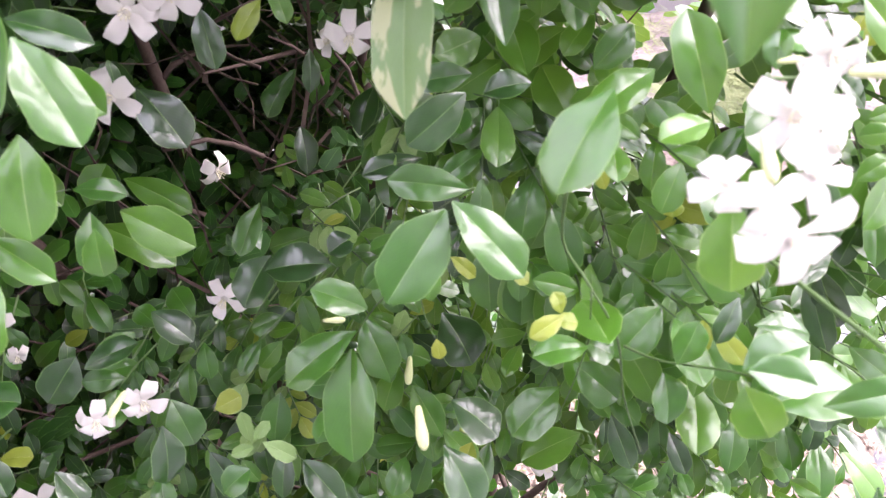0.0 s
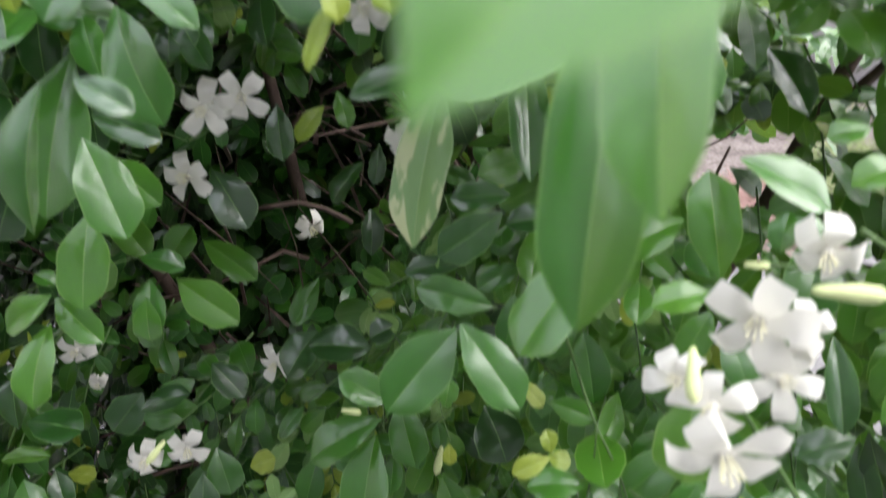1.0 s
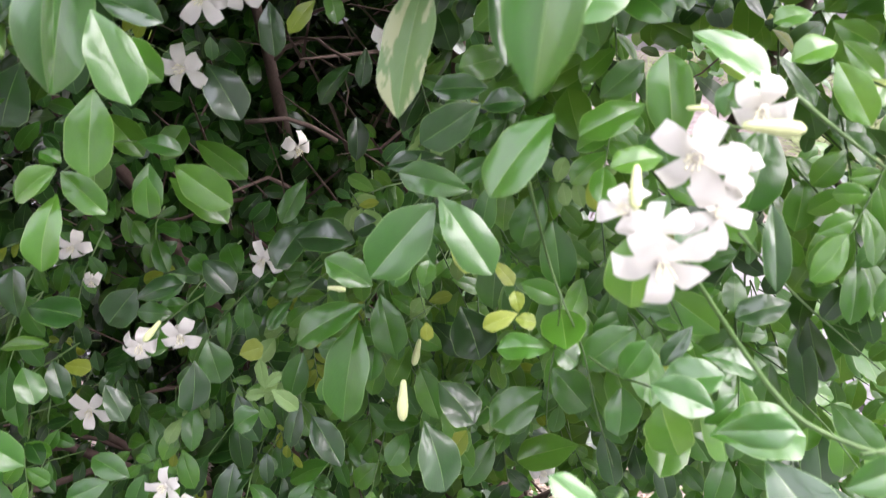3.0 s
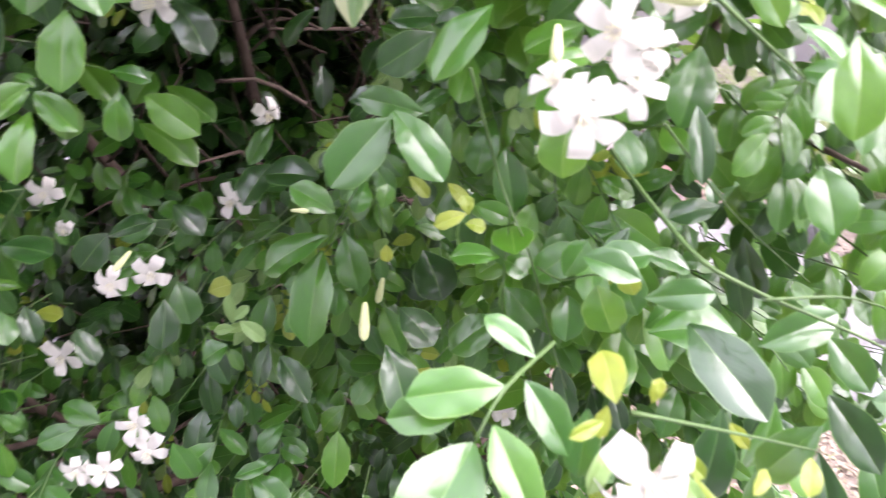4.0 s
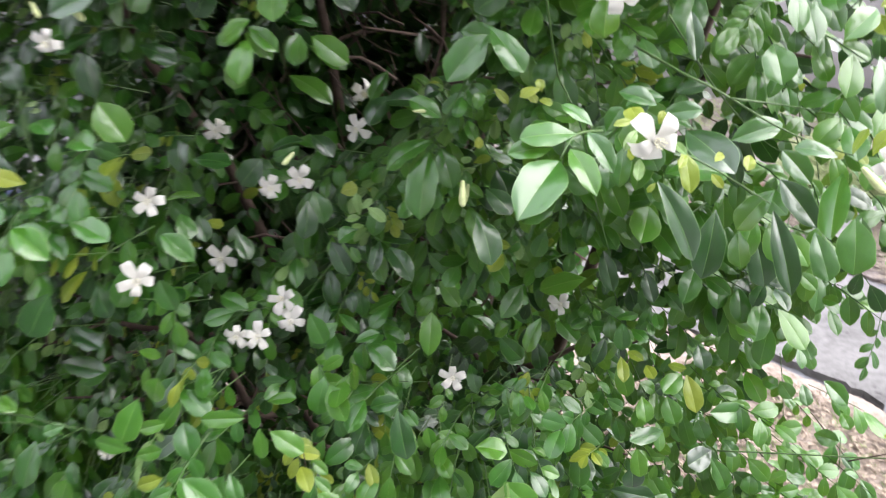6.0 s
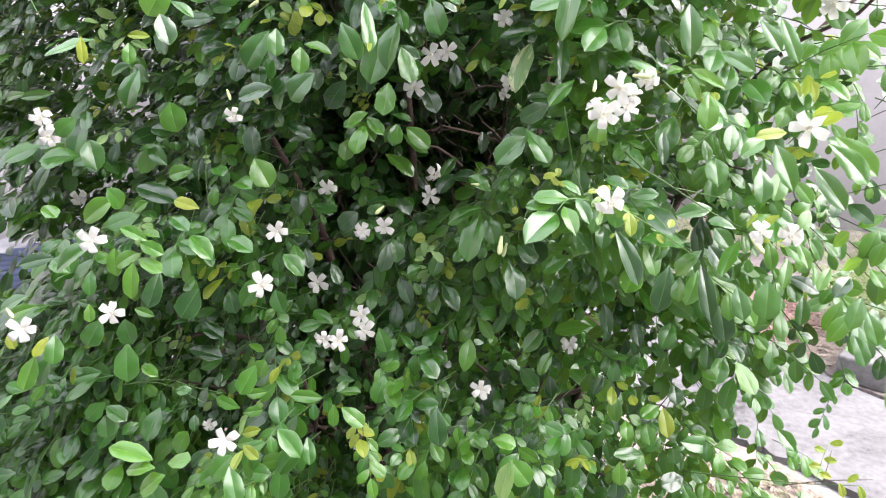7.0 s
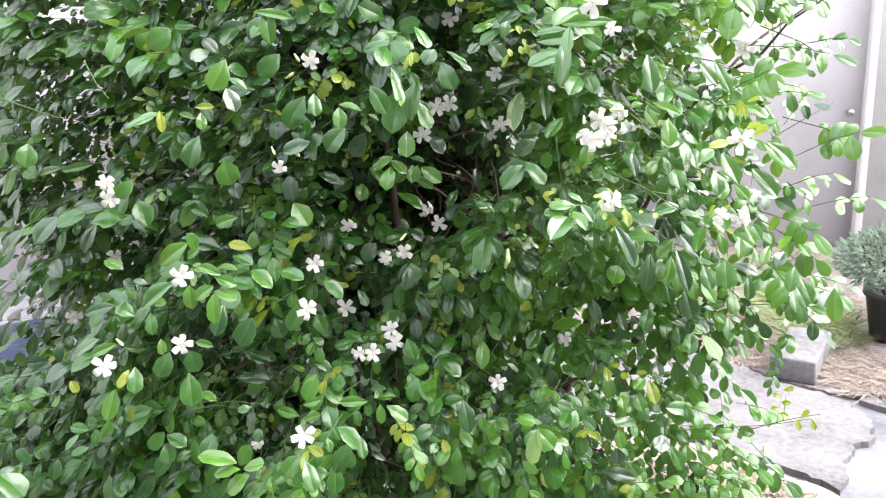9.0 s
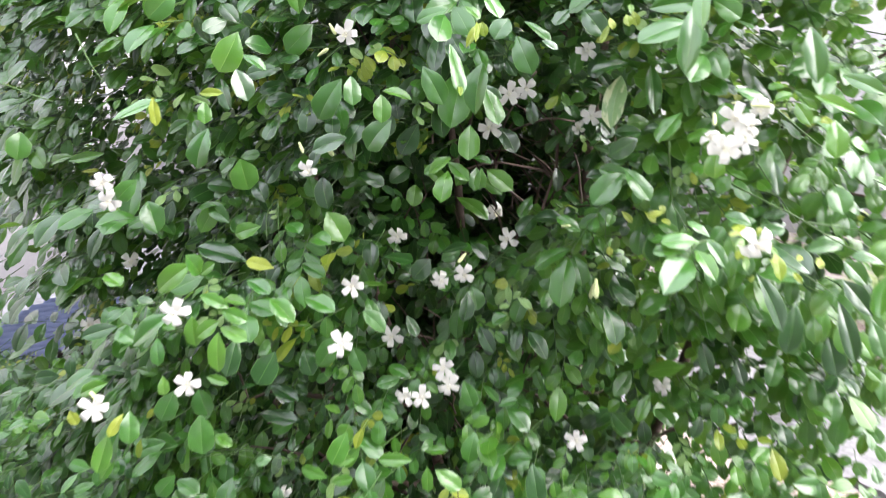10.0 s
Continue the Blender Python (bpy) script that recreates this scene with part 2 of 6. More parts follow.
slab = sheet("slab", [(0.05, 2.55), (0.45, 2.47), (0.64, 2.33), (0.80, 2.14), (1.00, 1.98), (1.03, 1.83), (0.99, 1.71), (0.91, 1.63), (0.86, 1.54), (0.84, 1.45), (0.80, 1.37), (0.72, 1.46), (0.58, 1.56), (0.02, 1.85)], 0.023, 0.045, slab_stone, 0.014)
tagged(slab, "pale broken concrete slab lying in the yard", "slab", kind="structure")
crumb = sheet("slab_fragment", [(1.05, 1.99), (1.13, 1.93), (1.17, 1.98), (1.08, 2.05)], 0.022, 0.04, slab_stone, 0.006, 8)
tagged(crumb, "broken off piece of the concrete slab", "slab", kind="structure")
bed = sheet("soil_bed", [(-1.1, 0.1), (0.3, 0.25), (0.62, 0.72), (0.84, 1.12), (0.79, 1.36), (0.55, 1.53), (0.0, 1.9), (-0.6, 2.0), (-1.2, 1.5)], 0.018, 0.03, soil, 0.010, 5)
tagged(bed, "brown soil bed with litter under the shrub", "soil", kind="structure")
bed2 = sheet("soil_strip", [(0.2, 2.56), (0.47, 2.50), (0.67, 2.36), (0.83, 2.17), (1.04, 2.03), (1.28, 2.10), (2.2, 2.5), (2.2, 4.38), (-0.6, 4.38), (-0.4, 2.9)], 0.012, 0.03, packed_soil, 0.008, 6)
tagged(bed2, "brown dry soil strip along the wall", "soil", kind="structure")

block = tagged(new("concrete_block"), "pale concrete block lying in dry grass", "block")
bm = box(-0.082, -0.196, 0.0, 0.082, 0.196, 0.095, 0.009)
for v in bm.verts:
    v.co.x += 0.02 * v.co.y
    v.co += Vector((noise.noise(v.co * 30) * 0.004, noise.noise(v.co * 31) * 0.004, 0))
part("block_body", bm, slab_stone, block)
block.matrix_world = pose(0.935, 2.335, 0.012, 0, 0, -22.8)


def tuft(name, label, mat, centre, spread, count, tall, lie, seed):
    """A clump of thin dry blades, as one mesh."""
    rng = random.Random(seed)
    verts, faces = [], []
    for _ in range(count):
        a, r = rng.uniform(0, math.tau), math.sqrt(rng.random())
        x, y = centre[0] + spread[0] * r * math.cos(a), centre[1] + spread[1] * r * math.sin(a)
        d = rng.uniform(0, math.tau)
        ln, up = tall * rng.uniform(0.5, 1.2), rng.uniform(0.1, 1.0) * (1 - lie) + 0.05
        w = rng.uniform(0.0012, 0.003)
        dx, dy = math.cos(d), math.sin(d)
        base = len(verts)
        for k in range(4):
            t = k / 3
            out, h = ln * t * (1 - 0.4 * up), ln * (up * t - 0.35 * t * t * up) + 0.02
            ww = w * (1 - 0.8 * t)
            verts += [(x + dx * out - dy * ww, y + dy * out + dx * ww, h), (x + dx * out + dy * ww, y + dy * out - dx * ww, h + 0.001)]
        faces += [(base + 2 * k, base + 2 * k + 1, base + 2 * k + 3, base + 2 * k + 2) for k in range(3)]
    me = bpy.data.meshes.new(name)
    me.from_pydata(verts, [], faces)
    me.materials.append(mat)
    return tagged(new(name, me), label, "grass", kind="stuff")


tuft("dry_grass", "straw coloured dry grass by the slab", straw, (0.80, 2.62), (0.24, 0.34), 2600, 0.11, 0.88, 1)
tuft("dry_grass", "straw coloured dry grass round the block", straw, (1.12, 2.32), (0.15, 0.30), 1700, 0.12, 0.72, 2)
tuft("dry_needles", "reddish brown dry needles in a heap", russet, (0.64, 2.75), (0.13, 0.28), 1500, 0.15, 0.6, 3)
tuft("weeds", "yellow green weeds at the foot of the wall", weed_green, (1.12, 2.98), (0.22, 0.50), 2200, 0.20, 0.35, 4)
tuft("weeds", "yellow green weeds along the wall", weed_green, (0.2, 3.9), (1.6, 0.3), 1500, 0.22, 0.2, 5)
tuft("dry_grass", "dry straw on the soil bed", straw, (0.50, 1.10), (0.34, 0.34), 700, 0.05, 0.95, 6)
tuft("weeds", "small green weeds on the soil bed", weed_green, (0.42, 1.05), (0.34, 0.40), 700, 0.05, 0.55, 7)
litter_rng = random.Random(13)
verts, faces = [], []
for _ in range(7200):
    a, r = litter_rng.uniform(0, math.tau), math.sqrt(litter_rng.random())
    c = Vector((0.36 + 0.46 * r * math.cos(a), 1.0 + 0.5 * r * math.sin(a), 0.021 + litter_rng.uniform(0, 0.012)))
    d, l = litter_rng.uniform(0, math.tau), litter_rng.uniform(0.004, 0.012)
    x, y = Vector((math.cos(d), math.sin(d), litter_rng.uniform(-0.2, 0.4))) * l, Vector((-math.sin(d), math.cos(d), litter_rng.uniform(-0.3, 0.3))) * l * 0.5
    n0 = len(verts)
    verts += [tuple(c - x), tuple(c - y + Vector((0, 0, 0.003))), tuple(c), tuple(c + x), tuple(c + y + Vector((0, 0, 0.003)))]
    faces += [(n0, n0 + 1, n0 + 2), (n0 + 1, n0 + 3, n0 + 2), (n0 + 3, n0 + 4, n0 + 2), (n0 + 4, n0, n0 + 2)]
me = bpy.data.meshes.new("leaf_litter")
me.from_pydata(verts, [], faces)
me.materials.append(dry_brown)
tagged(new("leaf_litter", me), "dry brown fallen leaves on the soil bed", "leaves", kind="stuff")

bm = box(-3.5, -3.0, -0.1, -3.3, 4.4, 2.6)
tagged(part("wall_west", bm, wall_paint), "pinkish grey painted side wall of the yard", "wall", kind="structure")

# added wall behind the view: blocks low sky light, darkens what leaves reflect
bm = box(-3.5, -3.2, -0.1, 7.0, -3.0, 6.2)
tagged(part("wall_south", bm, wall_paint), "plain grey wall added out of view to hold back low sky light", "wall", kind="structure")

# ribbed blue sheets leaning on a low stack
bm = bmesh.new()
rows = []
for i in range(57):
    s = i / 56
    rows.append([bm.verts.new((-1.86 - 0.75 * k, 0.95 + 1.1 * s, 0.31 - 0.14 * k + 0.018 * math.sin(i * math.tau / 4))) for k in (0, 0.25, 0.5, 0.75, 1)])
for a, c in zip(rows, rows[1:]):
    for k in range(4):
        bm.faces.new((a[k], a[k + 1], c[k + 1], c[k]))
bmesh.ops.solidify(bm, geom=bm.faces[:], thickness=0.006)
stack = tagged(new("ribbed_sheet"), "dark blue ribbed plastic sheet on timber blocks", "sheet")
part("sheet_panel", bm, blue_sheet, stack)
for y in (1.1, 1.8):
    part("support", box(-2.58, y, 0.0, -1.95, y + 0.08, 0.15, 0.006), bark, stack)

# potted plant by the wall
potted = tagged(new("potted_plant"), "bushy grey green plant in a black plastic pot", "plant")
bm = bmesh.new()
prof = [(0.0, 0.012), (0.095, 0.012), (0.125, 0.20), (0.135, 0.20), (0.135, 0.225), (0.118, 0.225), (0.112, 0.18), (0.0, 0.18)]
prev = None
for r, z in prof:
    ring = [bm.verts.new((r * math.cos(k * math.tau / 24), r * math.sin(k * math.tau / 24), z)) for k in range(24)] if r else [bm.verts.new((0, 0, z))]
    if prev:
        for k in range(24):
            if len(prev) == 1:
                bm.faces.new((prev[0], ring[(k + 1) % 24], ring[k]))
            elif len(ring) == 1:
                bm.faces.new((prev[k], prev[(k + 1) % 24], ring[0]))
            else:
                bm.faces.new((prev[k], prev[(k + 1) % 24], ring[(k + 1) % 24], ring[k]))
    prev = ring
part("pot", bm, black_plastic, potted)
plant_rng = random.Random(31)
verts, faces = [], []
for _ in range(2600):
    d = Vector((plant_rng.gauss(0, 1), plant_rng.gauss(0, 1), plant_rng.gauss(0, 1))).normalized() * plant_rng.uniform(0.55, 1.0)
    c = Vector((d.x * 0.26, d.y * 0.22, 0.36 + d.z * 0.13))
    x = (d + Vector((plant_rng.uniform(-0.6, 0.6), plant_rng.uniform(-0.6, 0.6), plant_rng.uniform(-0.2, 0.7)))).normalized()
    y = x.orthogonal().normalized()
    l, w, n0 = plant_rng.uniform(0.02, 0.045), plant_rng.uniform(0.004, 0.008), len(verts)
    verts += [tuple(c - y * w * 0.3), tuple(c + x * l * 0.5 - y * w), tuple(c + x * l), tuple(c + x * l * 0.5 + y * w)]
    faces.append((n0, n0 + 1, n0 + 2, n0 + 3))
me = bpy.data.meshes.new("plant_foliage")
me.from_pydata(verts, [], faces)
me.materials.append(plant_green)
crown = tagged(new("plant_foliage", me), kind="stuff")
crown.parent = potted
bm = bmesh.new()
for k in range(5):
    tube(bm, bent((0.02 * k - 0.04, 0, 0.17), (0.08 * k - 0.16, 0.03 * (k % 3), 0.42), 0.01, 4, 0.01, plant_rng), [0.006, 0.005, 0.005, 0.004, 0.003], 6)
part("plant_stem", bm, bark, potted)
potted.matrix_world = pose(1.40, 2.67, 0.012)

# ---- the leaves: one shape in four variants, and the shrub that bears them ----
def leaf_grid(n, m, variant, folded=1.0):
    """Points of a unit leaf: x along it from 0 to 1, y across, z its fold and curl; with its faces and uv."""
    p, q = [(0.84, 0.62), (0.96, 0.58), (0.80, 0.74), (0.88, 0.54)][variant]
    fold, curl, dome, wave = [(0.20, 0.24, 0.15, 0.03), (0.17, 0.38, 0.16, 0.05), (0.24, 0.30, 0.16, 0.03), (0.14, 0.20, 0.14, 0.05)][variant]
    peak = (p / (p + q)) ** p * (q / (p + q)) ** q
    us = np.linspace(0, 1, n + 1)
    us = 0.45 * us + 0.55 * (0.5 - 0.5 * np.cos(math.pi * us))
    vs = np.linspace(-1, 1, m + 1)
    half = 0.5 * (us ** p) * ((1 - us) ** q) / peak
    half *= 1 - 0.34 * np.exp(-((1 - us) / 0.10) ** 2)
    half[0], half[-1] = 0.03, 0.02
    pts, uv = [], []
    for u, h in zip(us, half):
        for v in vs:
            ripple = wave * math.sin(8 * u + 1.7 * variant + (1.9 if v > 0 else 0.0)) * v * v * h
            pts.append((u, h * v * (1 + 0.05 * math.sin(13 * u + 3 * v)), folded * fold * abs(v) * h - dome / folded * v * v * h - curl * (u - 0.4) ** 2 + ripple))
            uv.append((u, 0.5 + 0.5 * v))
    faces = [(i * (m + 1) + j, (i + 1) * (m + 1) + j, (i + 1) * (m + 1) + j + 1, i * (m + 1) + j + 1) for i in range(n) for j in range(m)]
    return np.array(pts), faces, np.array(uv)


def crease(me, uv):
    """Keep the fold along each midrib sharp."""
    ends = np.empty(len(me.edges) * 2, dtype=np.int32)
    me.edges.foreach_get("vertices", ends)
    mid = np.abs(uv[:, 1] - 0.5) < 1e-6
    sharp = mid[ends[0::2]] & mid[ends[1::2]]
    me.attributes.new("sharp_edge", "BOOLEAN", "EDGE").data.foreach_set("value", sharp)


def leaf_mesh(tone, variant):
    pts, faces, uv = leaf_grid(18, 6, variant, 1.2)
    me = bpy.data.meshes.new("leaf")
    me.from_pydata([tuple(p) for p in pts], [], faces)
    layer = me.uv_layers.new(name="UVMap")
    layer.data.foreach_set("uv", uv[[l.vertex_index for l in me.loops]].ravel())
    me.polygons.foreach_set("use_smooth", [True] * len(faces))
    crease(me, uv)
    me.materials.append(LEAF_ONE[tone])
    return me


LEAF_SHAPES = {(t, v): leaf_mesh(t, v) for t in LEAF_ONE for v in range(4)}
shrub = tagged(new("flowering_shrub"), "dense orange jasmine shrub with glossy green leaves and white flowers", "shrub")
shrub.location = (-0.18, 0.75, 0.0)
HOME = Matrix.Translation(shrub.location).inverted()
leaf_rng = random.Random(11)
LEAF_ENDS = []


def child(ob):
    """Put under the shrub what was built in the world's own place."""
    ob.parent = shrub
    ob.matrix_parent_inverse = HOME
    return ob


def stem(points, thick, mat=None):
    """A twig that bends through points and thins towards its end."""
    pts = [Vector(p) for p in points]
    if thick > 0.00085 and mat is None and len(pts) > 4:
        pts.insert(0, pts[0] + (pts[0] - pts[1]) * 1.2 + Vector((0, 0.07, -0.01)))
    fine = []
    for i in range(len(pts) - 1):
        a, p, q, z = pts[max(0, i - 1)], pts[i], pts[i + 1], pts[min(len(pts) - 1, i + 2)]
        for k in range(4):
            t = k / 4
            fine.append(0.5 * ((2 * p) + (q - a) * t + (2 * a - 5 * p + 4 * q - z) * t * t + (3 * p - a - 3 * q + z) * t ** 3))
    fine.append(pts[-1])
    bm = bmesh.new()
    tube(bm, fine, [thick * (1 - 0.55 * i / len(fine)) for i in range(len(fine))], 6)
    child(part("twig" if thick < 0.002 else "branch", bm, mat or twig_green))


def leaf(tone, base, tip, width, facing, variant=None):
    base, tip, up = Vector(base), Vector(tip), Vector(facing)
    x = (tip - base).normalized()
    y = up.cross(x).normalized()
    z = x.cross(y)
    ln = (tip - base).length
    ob = child(new("leaf", LEAF_SHAPES[(tone, leaf_rng.randrange(4) if variant is None else variant)]))
    m = Matrix((x * ln, y * width, z * (ln + width) * 0.6)).transposed().to_4x4()
    ob.matrix_basis = Matrix.Translation(base) @ m
    LEAF_ENDS.append((base, x, ln))
    return ob


# upper front
leaf(MID, (-0.158, 0.261, 1.222), (-0.167, 0.227, 1.163), 0.036, (0.02, -0.87, 0.50))
leaf(MID, (-0.127, 0.217, 1.201), (-0.111, 0.205, 1.168), 0.021, (0.59, -0.62, 0.52))
leaf(BRIGHT, (-0.147, 0.231, 1.164), (-0.143, 0.207, 1.134), 0.022, (0.20, -0.77, 0.61))
leaf(MID, (-0.154, 0.262, 1.127), (-0.133, 0.265, 1.122), 0.012, (0.25, -0.43, 0.86))
leaf(BRIGHT, (-0.195, 0.342, 1.068), (-0.153, 0.330, 1.047), 0.024, (0.34, -0.35, 0.87))
leaf(MID, (-0.148, 0.258, 1.117), (-0.147, 0.245, 1.095), 0.015, (0.46, -0.77, 0.45))
leaf(BRIGHT, (-0.166, 0.212, 1.122), (-0.168, 0.189, 1.096), 0.020, (-0.00, -0.75, 0.66))
leaf(BRIGHT, (-0.168, 0.222, 1.128), (-0.146, 0.215, 1.112), 0.014, (0.26, -0.72, 0.65))
leaf(BRIGHT, (-0.176, 0.229, 1.125), (-0.192, 0.216, 1.117), 0.011, (0.41, -0.77, 0.49))
leaf(MID, (-0.179, 0.237, 1.125), (-0.188, 0.236, 1.131), 0.009, (0.55, -0.25, 0.80))
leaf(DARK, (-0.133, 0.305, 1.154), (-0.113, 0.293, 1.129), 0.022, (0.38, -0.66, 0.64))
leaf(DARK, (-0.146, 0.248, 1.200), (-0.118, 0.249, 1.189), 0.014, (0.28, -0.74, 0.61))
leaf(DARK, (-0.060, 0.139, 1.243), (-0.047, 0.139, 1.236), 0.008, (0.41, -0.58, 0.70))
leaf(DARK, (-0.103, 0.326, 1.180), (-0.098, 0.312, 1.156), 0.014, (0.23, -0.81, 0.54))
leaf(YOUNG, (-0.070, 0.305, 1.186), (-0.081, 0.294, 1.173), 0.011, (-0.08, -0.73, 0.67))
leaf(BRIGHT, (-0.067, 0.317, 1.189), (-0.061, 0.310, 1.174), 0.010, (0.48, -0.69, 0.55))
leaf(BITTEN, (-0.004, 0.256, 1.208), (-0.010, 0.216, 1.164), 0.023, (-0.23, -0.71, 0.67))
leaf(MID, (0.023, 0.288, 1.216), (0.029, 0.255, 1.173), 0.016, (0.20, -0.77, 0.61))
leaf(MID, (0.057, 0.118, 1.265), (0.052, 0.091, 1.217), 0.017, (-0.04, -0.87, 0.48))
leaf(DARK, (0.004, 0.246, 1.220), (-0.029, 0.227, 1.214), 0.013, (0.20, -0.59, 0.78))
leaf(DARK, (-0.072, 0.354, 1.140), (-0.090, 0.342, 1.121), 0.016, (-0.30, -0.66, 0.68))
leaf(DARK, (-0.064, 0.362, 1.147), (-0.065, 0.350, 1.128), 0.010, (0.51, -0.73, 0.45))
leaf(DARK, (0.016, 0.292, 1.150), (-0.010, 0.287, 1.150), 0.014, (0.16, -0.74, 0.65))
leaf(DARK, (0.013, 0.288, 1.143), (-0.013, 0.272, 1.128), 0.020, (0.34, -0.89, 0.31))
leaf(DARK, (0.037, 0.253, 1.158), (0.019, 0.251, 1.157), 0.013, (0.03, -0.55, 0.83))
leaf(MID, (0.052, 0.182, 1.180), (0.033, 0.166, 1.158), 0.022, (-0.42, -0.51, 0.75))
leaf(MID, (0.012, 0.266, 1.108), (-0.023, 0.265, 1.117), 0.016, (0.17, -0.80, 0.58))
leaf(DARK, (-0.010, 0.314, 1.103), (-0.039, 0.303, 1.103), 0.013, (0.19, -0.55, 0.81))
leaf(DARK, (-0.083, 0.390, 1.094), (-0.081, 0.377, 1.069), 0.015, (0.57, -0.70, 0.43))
leaf(MID, (-0.105, 0.347, 1.069), (-0.117, 0.327, 1.048), 0.015, (0.01, -0.72, 0.70))
leaf(BRIGHT, (0.095, 0.225, 1.151), (0.090, 0.243, 1.183), 0.018, (-0.12, -0.86, 0.49))
leaf(MID, (0.096, 0.221, 1.196), (0.124, 0.219, 1.182), 0.016, (0.35, -0.54, 0.76))
leaf(MID, (0.116, 0.381, 1.150), (0.094, 0.385, 1.160), 0.023, (0.04, -0.91, 0.42))
leaf(MID, (0.086, 0.300, 1.162), (0.068, 0.289, 1.148), 0.015, (0.24, -0.89, 0.39))
leaf(BRIGHT, (0.086, 0.264, 1.155), (0.060, 0.247, 1.147), 0.017, (0.07, -0.50, 0.86))
leaf(BRIGHT, (0.090, 0.210, 1.155), (0.072, 0.202, 1.154), 0.012, (0.15, -0.39, 0.91))
leaf(MID, (0.110, 0.214, 1.182), (0.107, 0.206, 1.172), 0.009, (-0.44, -0.65, 0.62))
leaf(DARK, (0.124, 0.346, 1.200), (0.142, 0.329, 1.176), 0.021, (0.29, -0.65, 0.70))
leaf(BRIGHT, (0.140, 0.251, 1.196), (0.126, 0.245, 1.195), 0.010, (0.15, -0.49, 0.86))
leaf(BRIGHT, (0.145, 0.234, 1.190), (0.130, 0.227, 1.186), 0.012, (0.02, -0.52, 0.86))
leaf(BRIGHT, (0.148, 0.239, 1.182), (0.160, 0.225, 1.164), 0.013, (-0.20, -0.83, 0.52))
leaf(BRIGHT, (0.149, 0.258, 1.191), (0.166, 0.255, 1.183), 0.010, (-0.06, -0.95, 0.29))
leaf(BRIGHT, (0.152, 0.251, 1.186), (0.166, 0.243, 1.175), 0.009, (-0.06, -0.83, 0.56))
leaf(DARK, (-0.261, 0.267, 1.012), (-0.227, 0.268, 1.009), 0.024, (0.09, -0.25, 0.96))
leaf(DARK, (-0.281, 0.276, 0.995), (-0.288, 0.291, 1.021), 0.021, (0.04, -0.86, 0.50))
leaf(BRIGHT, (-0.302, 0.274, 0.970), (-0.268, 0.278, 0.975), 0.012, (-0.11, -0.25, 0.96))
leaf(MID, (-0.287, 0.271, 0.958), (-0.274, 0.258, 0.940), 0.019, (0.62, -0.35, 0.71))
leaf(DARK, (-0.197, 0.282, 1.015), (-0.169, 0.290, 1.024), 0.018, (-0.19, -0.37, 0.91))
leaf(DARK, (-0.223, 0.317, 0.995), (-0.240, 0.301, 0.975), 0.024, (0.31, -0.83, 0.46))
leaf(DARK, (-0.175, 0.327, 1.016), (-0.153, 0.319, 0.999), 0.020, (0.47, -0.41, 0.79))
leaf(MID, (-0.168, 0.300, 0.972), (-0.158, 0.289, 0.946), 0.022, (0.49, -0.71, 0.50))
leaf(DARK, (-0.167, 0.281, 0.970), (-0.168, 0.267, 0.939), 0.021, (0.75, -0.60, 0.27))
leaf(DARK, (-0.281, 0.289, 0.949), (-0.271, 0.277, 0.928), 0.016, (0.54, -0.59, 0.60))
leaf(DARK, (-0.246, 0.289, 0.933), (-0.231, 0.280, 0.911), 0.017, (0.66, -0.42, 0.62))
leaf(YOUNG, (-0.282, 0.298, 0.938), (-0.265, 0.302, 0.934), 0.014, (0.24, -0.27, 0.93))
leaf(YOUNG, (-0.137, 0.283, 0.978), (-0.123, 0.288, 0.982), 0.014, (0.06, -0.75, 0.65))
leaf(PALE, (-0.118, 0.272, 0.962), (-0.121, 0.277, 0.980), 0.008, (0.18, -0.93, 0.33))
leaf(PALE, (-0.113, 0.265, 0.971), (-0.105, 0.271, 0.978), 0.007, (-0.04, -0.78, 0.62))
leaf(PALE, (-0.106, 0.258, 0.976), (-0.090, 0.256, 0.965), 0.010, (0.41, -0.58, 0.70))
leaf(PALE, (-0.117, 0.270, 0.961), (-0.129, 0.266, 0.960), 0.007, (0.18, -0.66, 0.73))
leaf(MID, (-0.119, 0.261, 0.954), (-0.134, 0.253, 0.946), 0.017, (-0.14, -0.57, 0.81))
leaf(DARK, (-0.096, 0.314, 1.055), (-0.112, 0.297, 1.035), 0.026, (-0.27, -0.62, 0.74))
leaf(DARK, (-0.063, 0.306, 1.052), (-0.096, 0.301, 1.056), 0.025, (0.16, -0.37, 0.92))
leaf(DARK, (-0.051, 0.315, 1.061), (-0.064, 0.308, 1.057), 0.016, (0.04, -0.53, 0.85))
# star of five leaves and its neighbours
leaf(MID, (0.001, 0.233, 1.118), (-0.024, 0.211, 1.092), 0.025, (0.09, -0.79, 0.61))
leaf(MID, (0.004, 0.230, 1.123), (0.029, 0.214, 1.097), 0.020, (0.26, -0.67, 0.69))
leaf(MID, (-0.041, 0.266, 1.050), (-0.065, 0.265, 1.065), 0.017, (0.45, -0.61, 0.65))
leaf(MID, (-0.052, 0.278, 1.029), (-0.090, 0.263, 1.011), 0.024, (-0.22, -0.49, 0.85))
leaf(MID, (-0.053, 0.313, 1.011), (-0.040, 0.291, 0.983), 0.022, (0.17, -0.73, 0.66))
leaf(MID, (-0.055, 0.274, 1.020), (-0.059, 0.240, 0.975), 0.029, (-0.22, -0.77, 0.60))
leaf(BRIGHT, (-0.011, 0.254, 1.060), (-0.009, 0.261, 1.071), 0.010, (0.26, -0.82, 0.52))
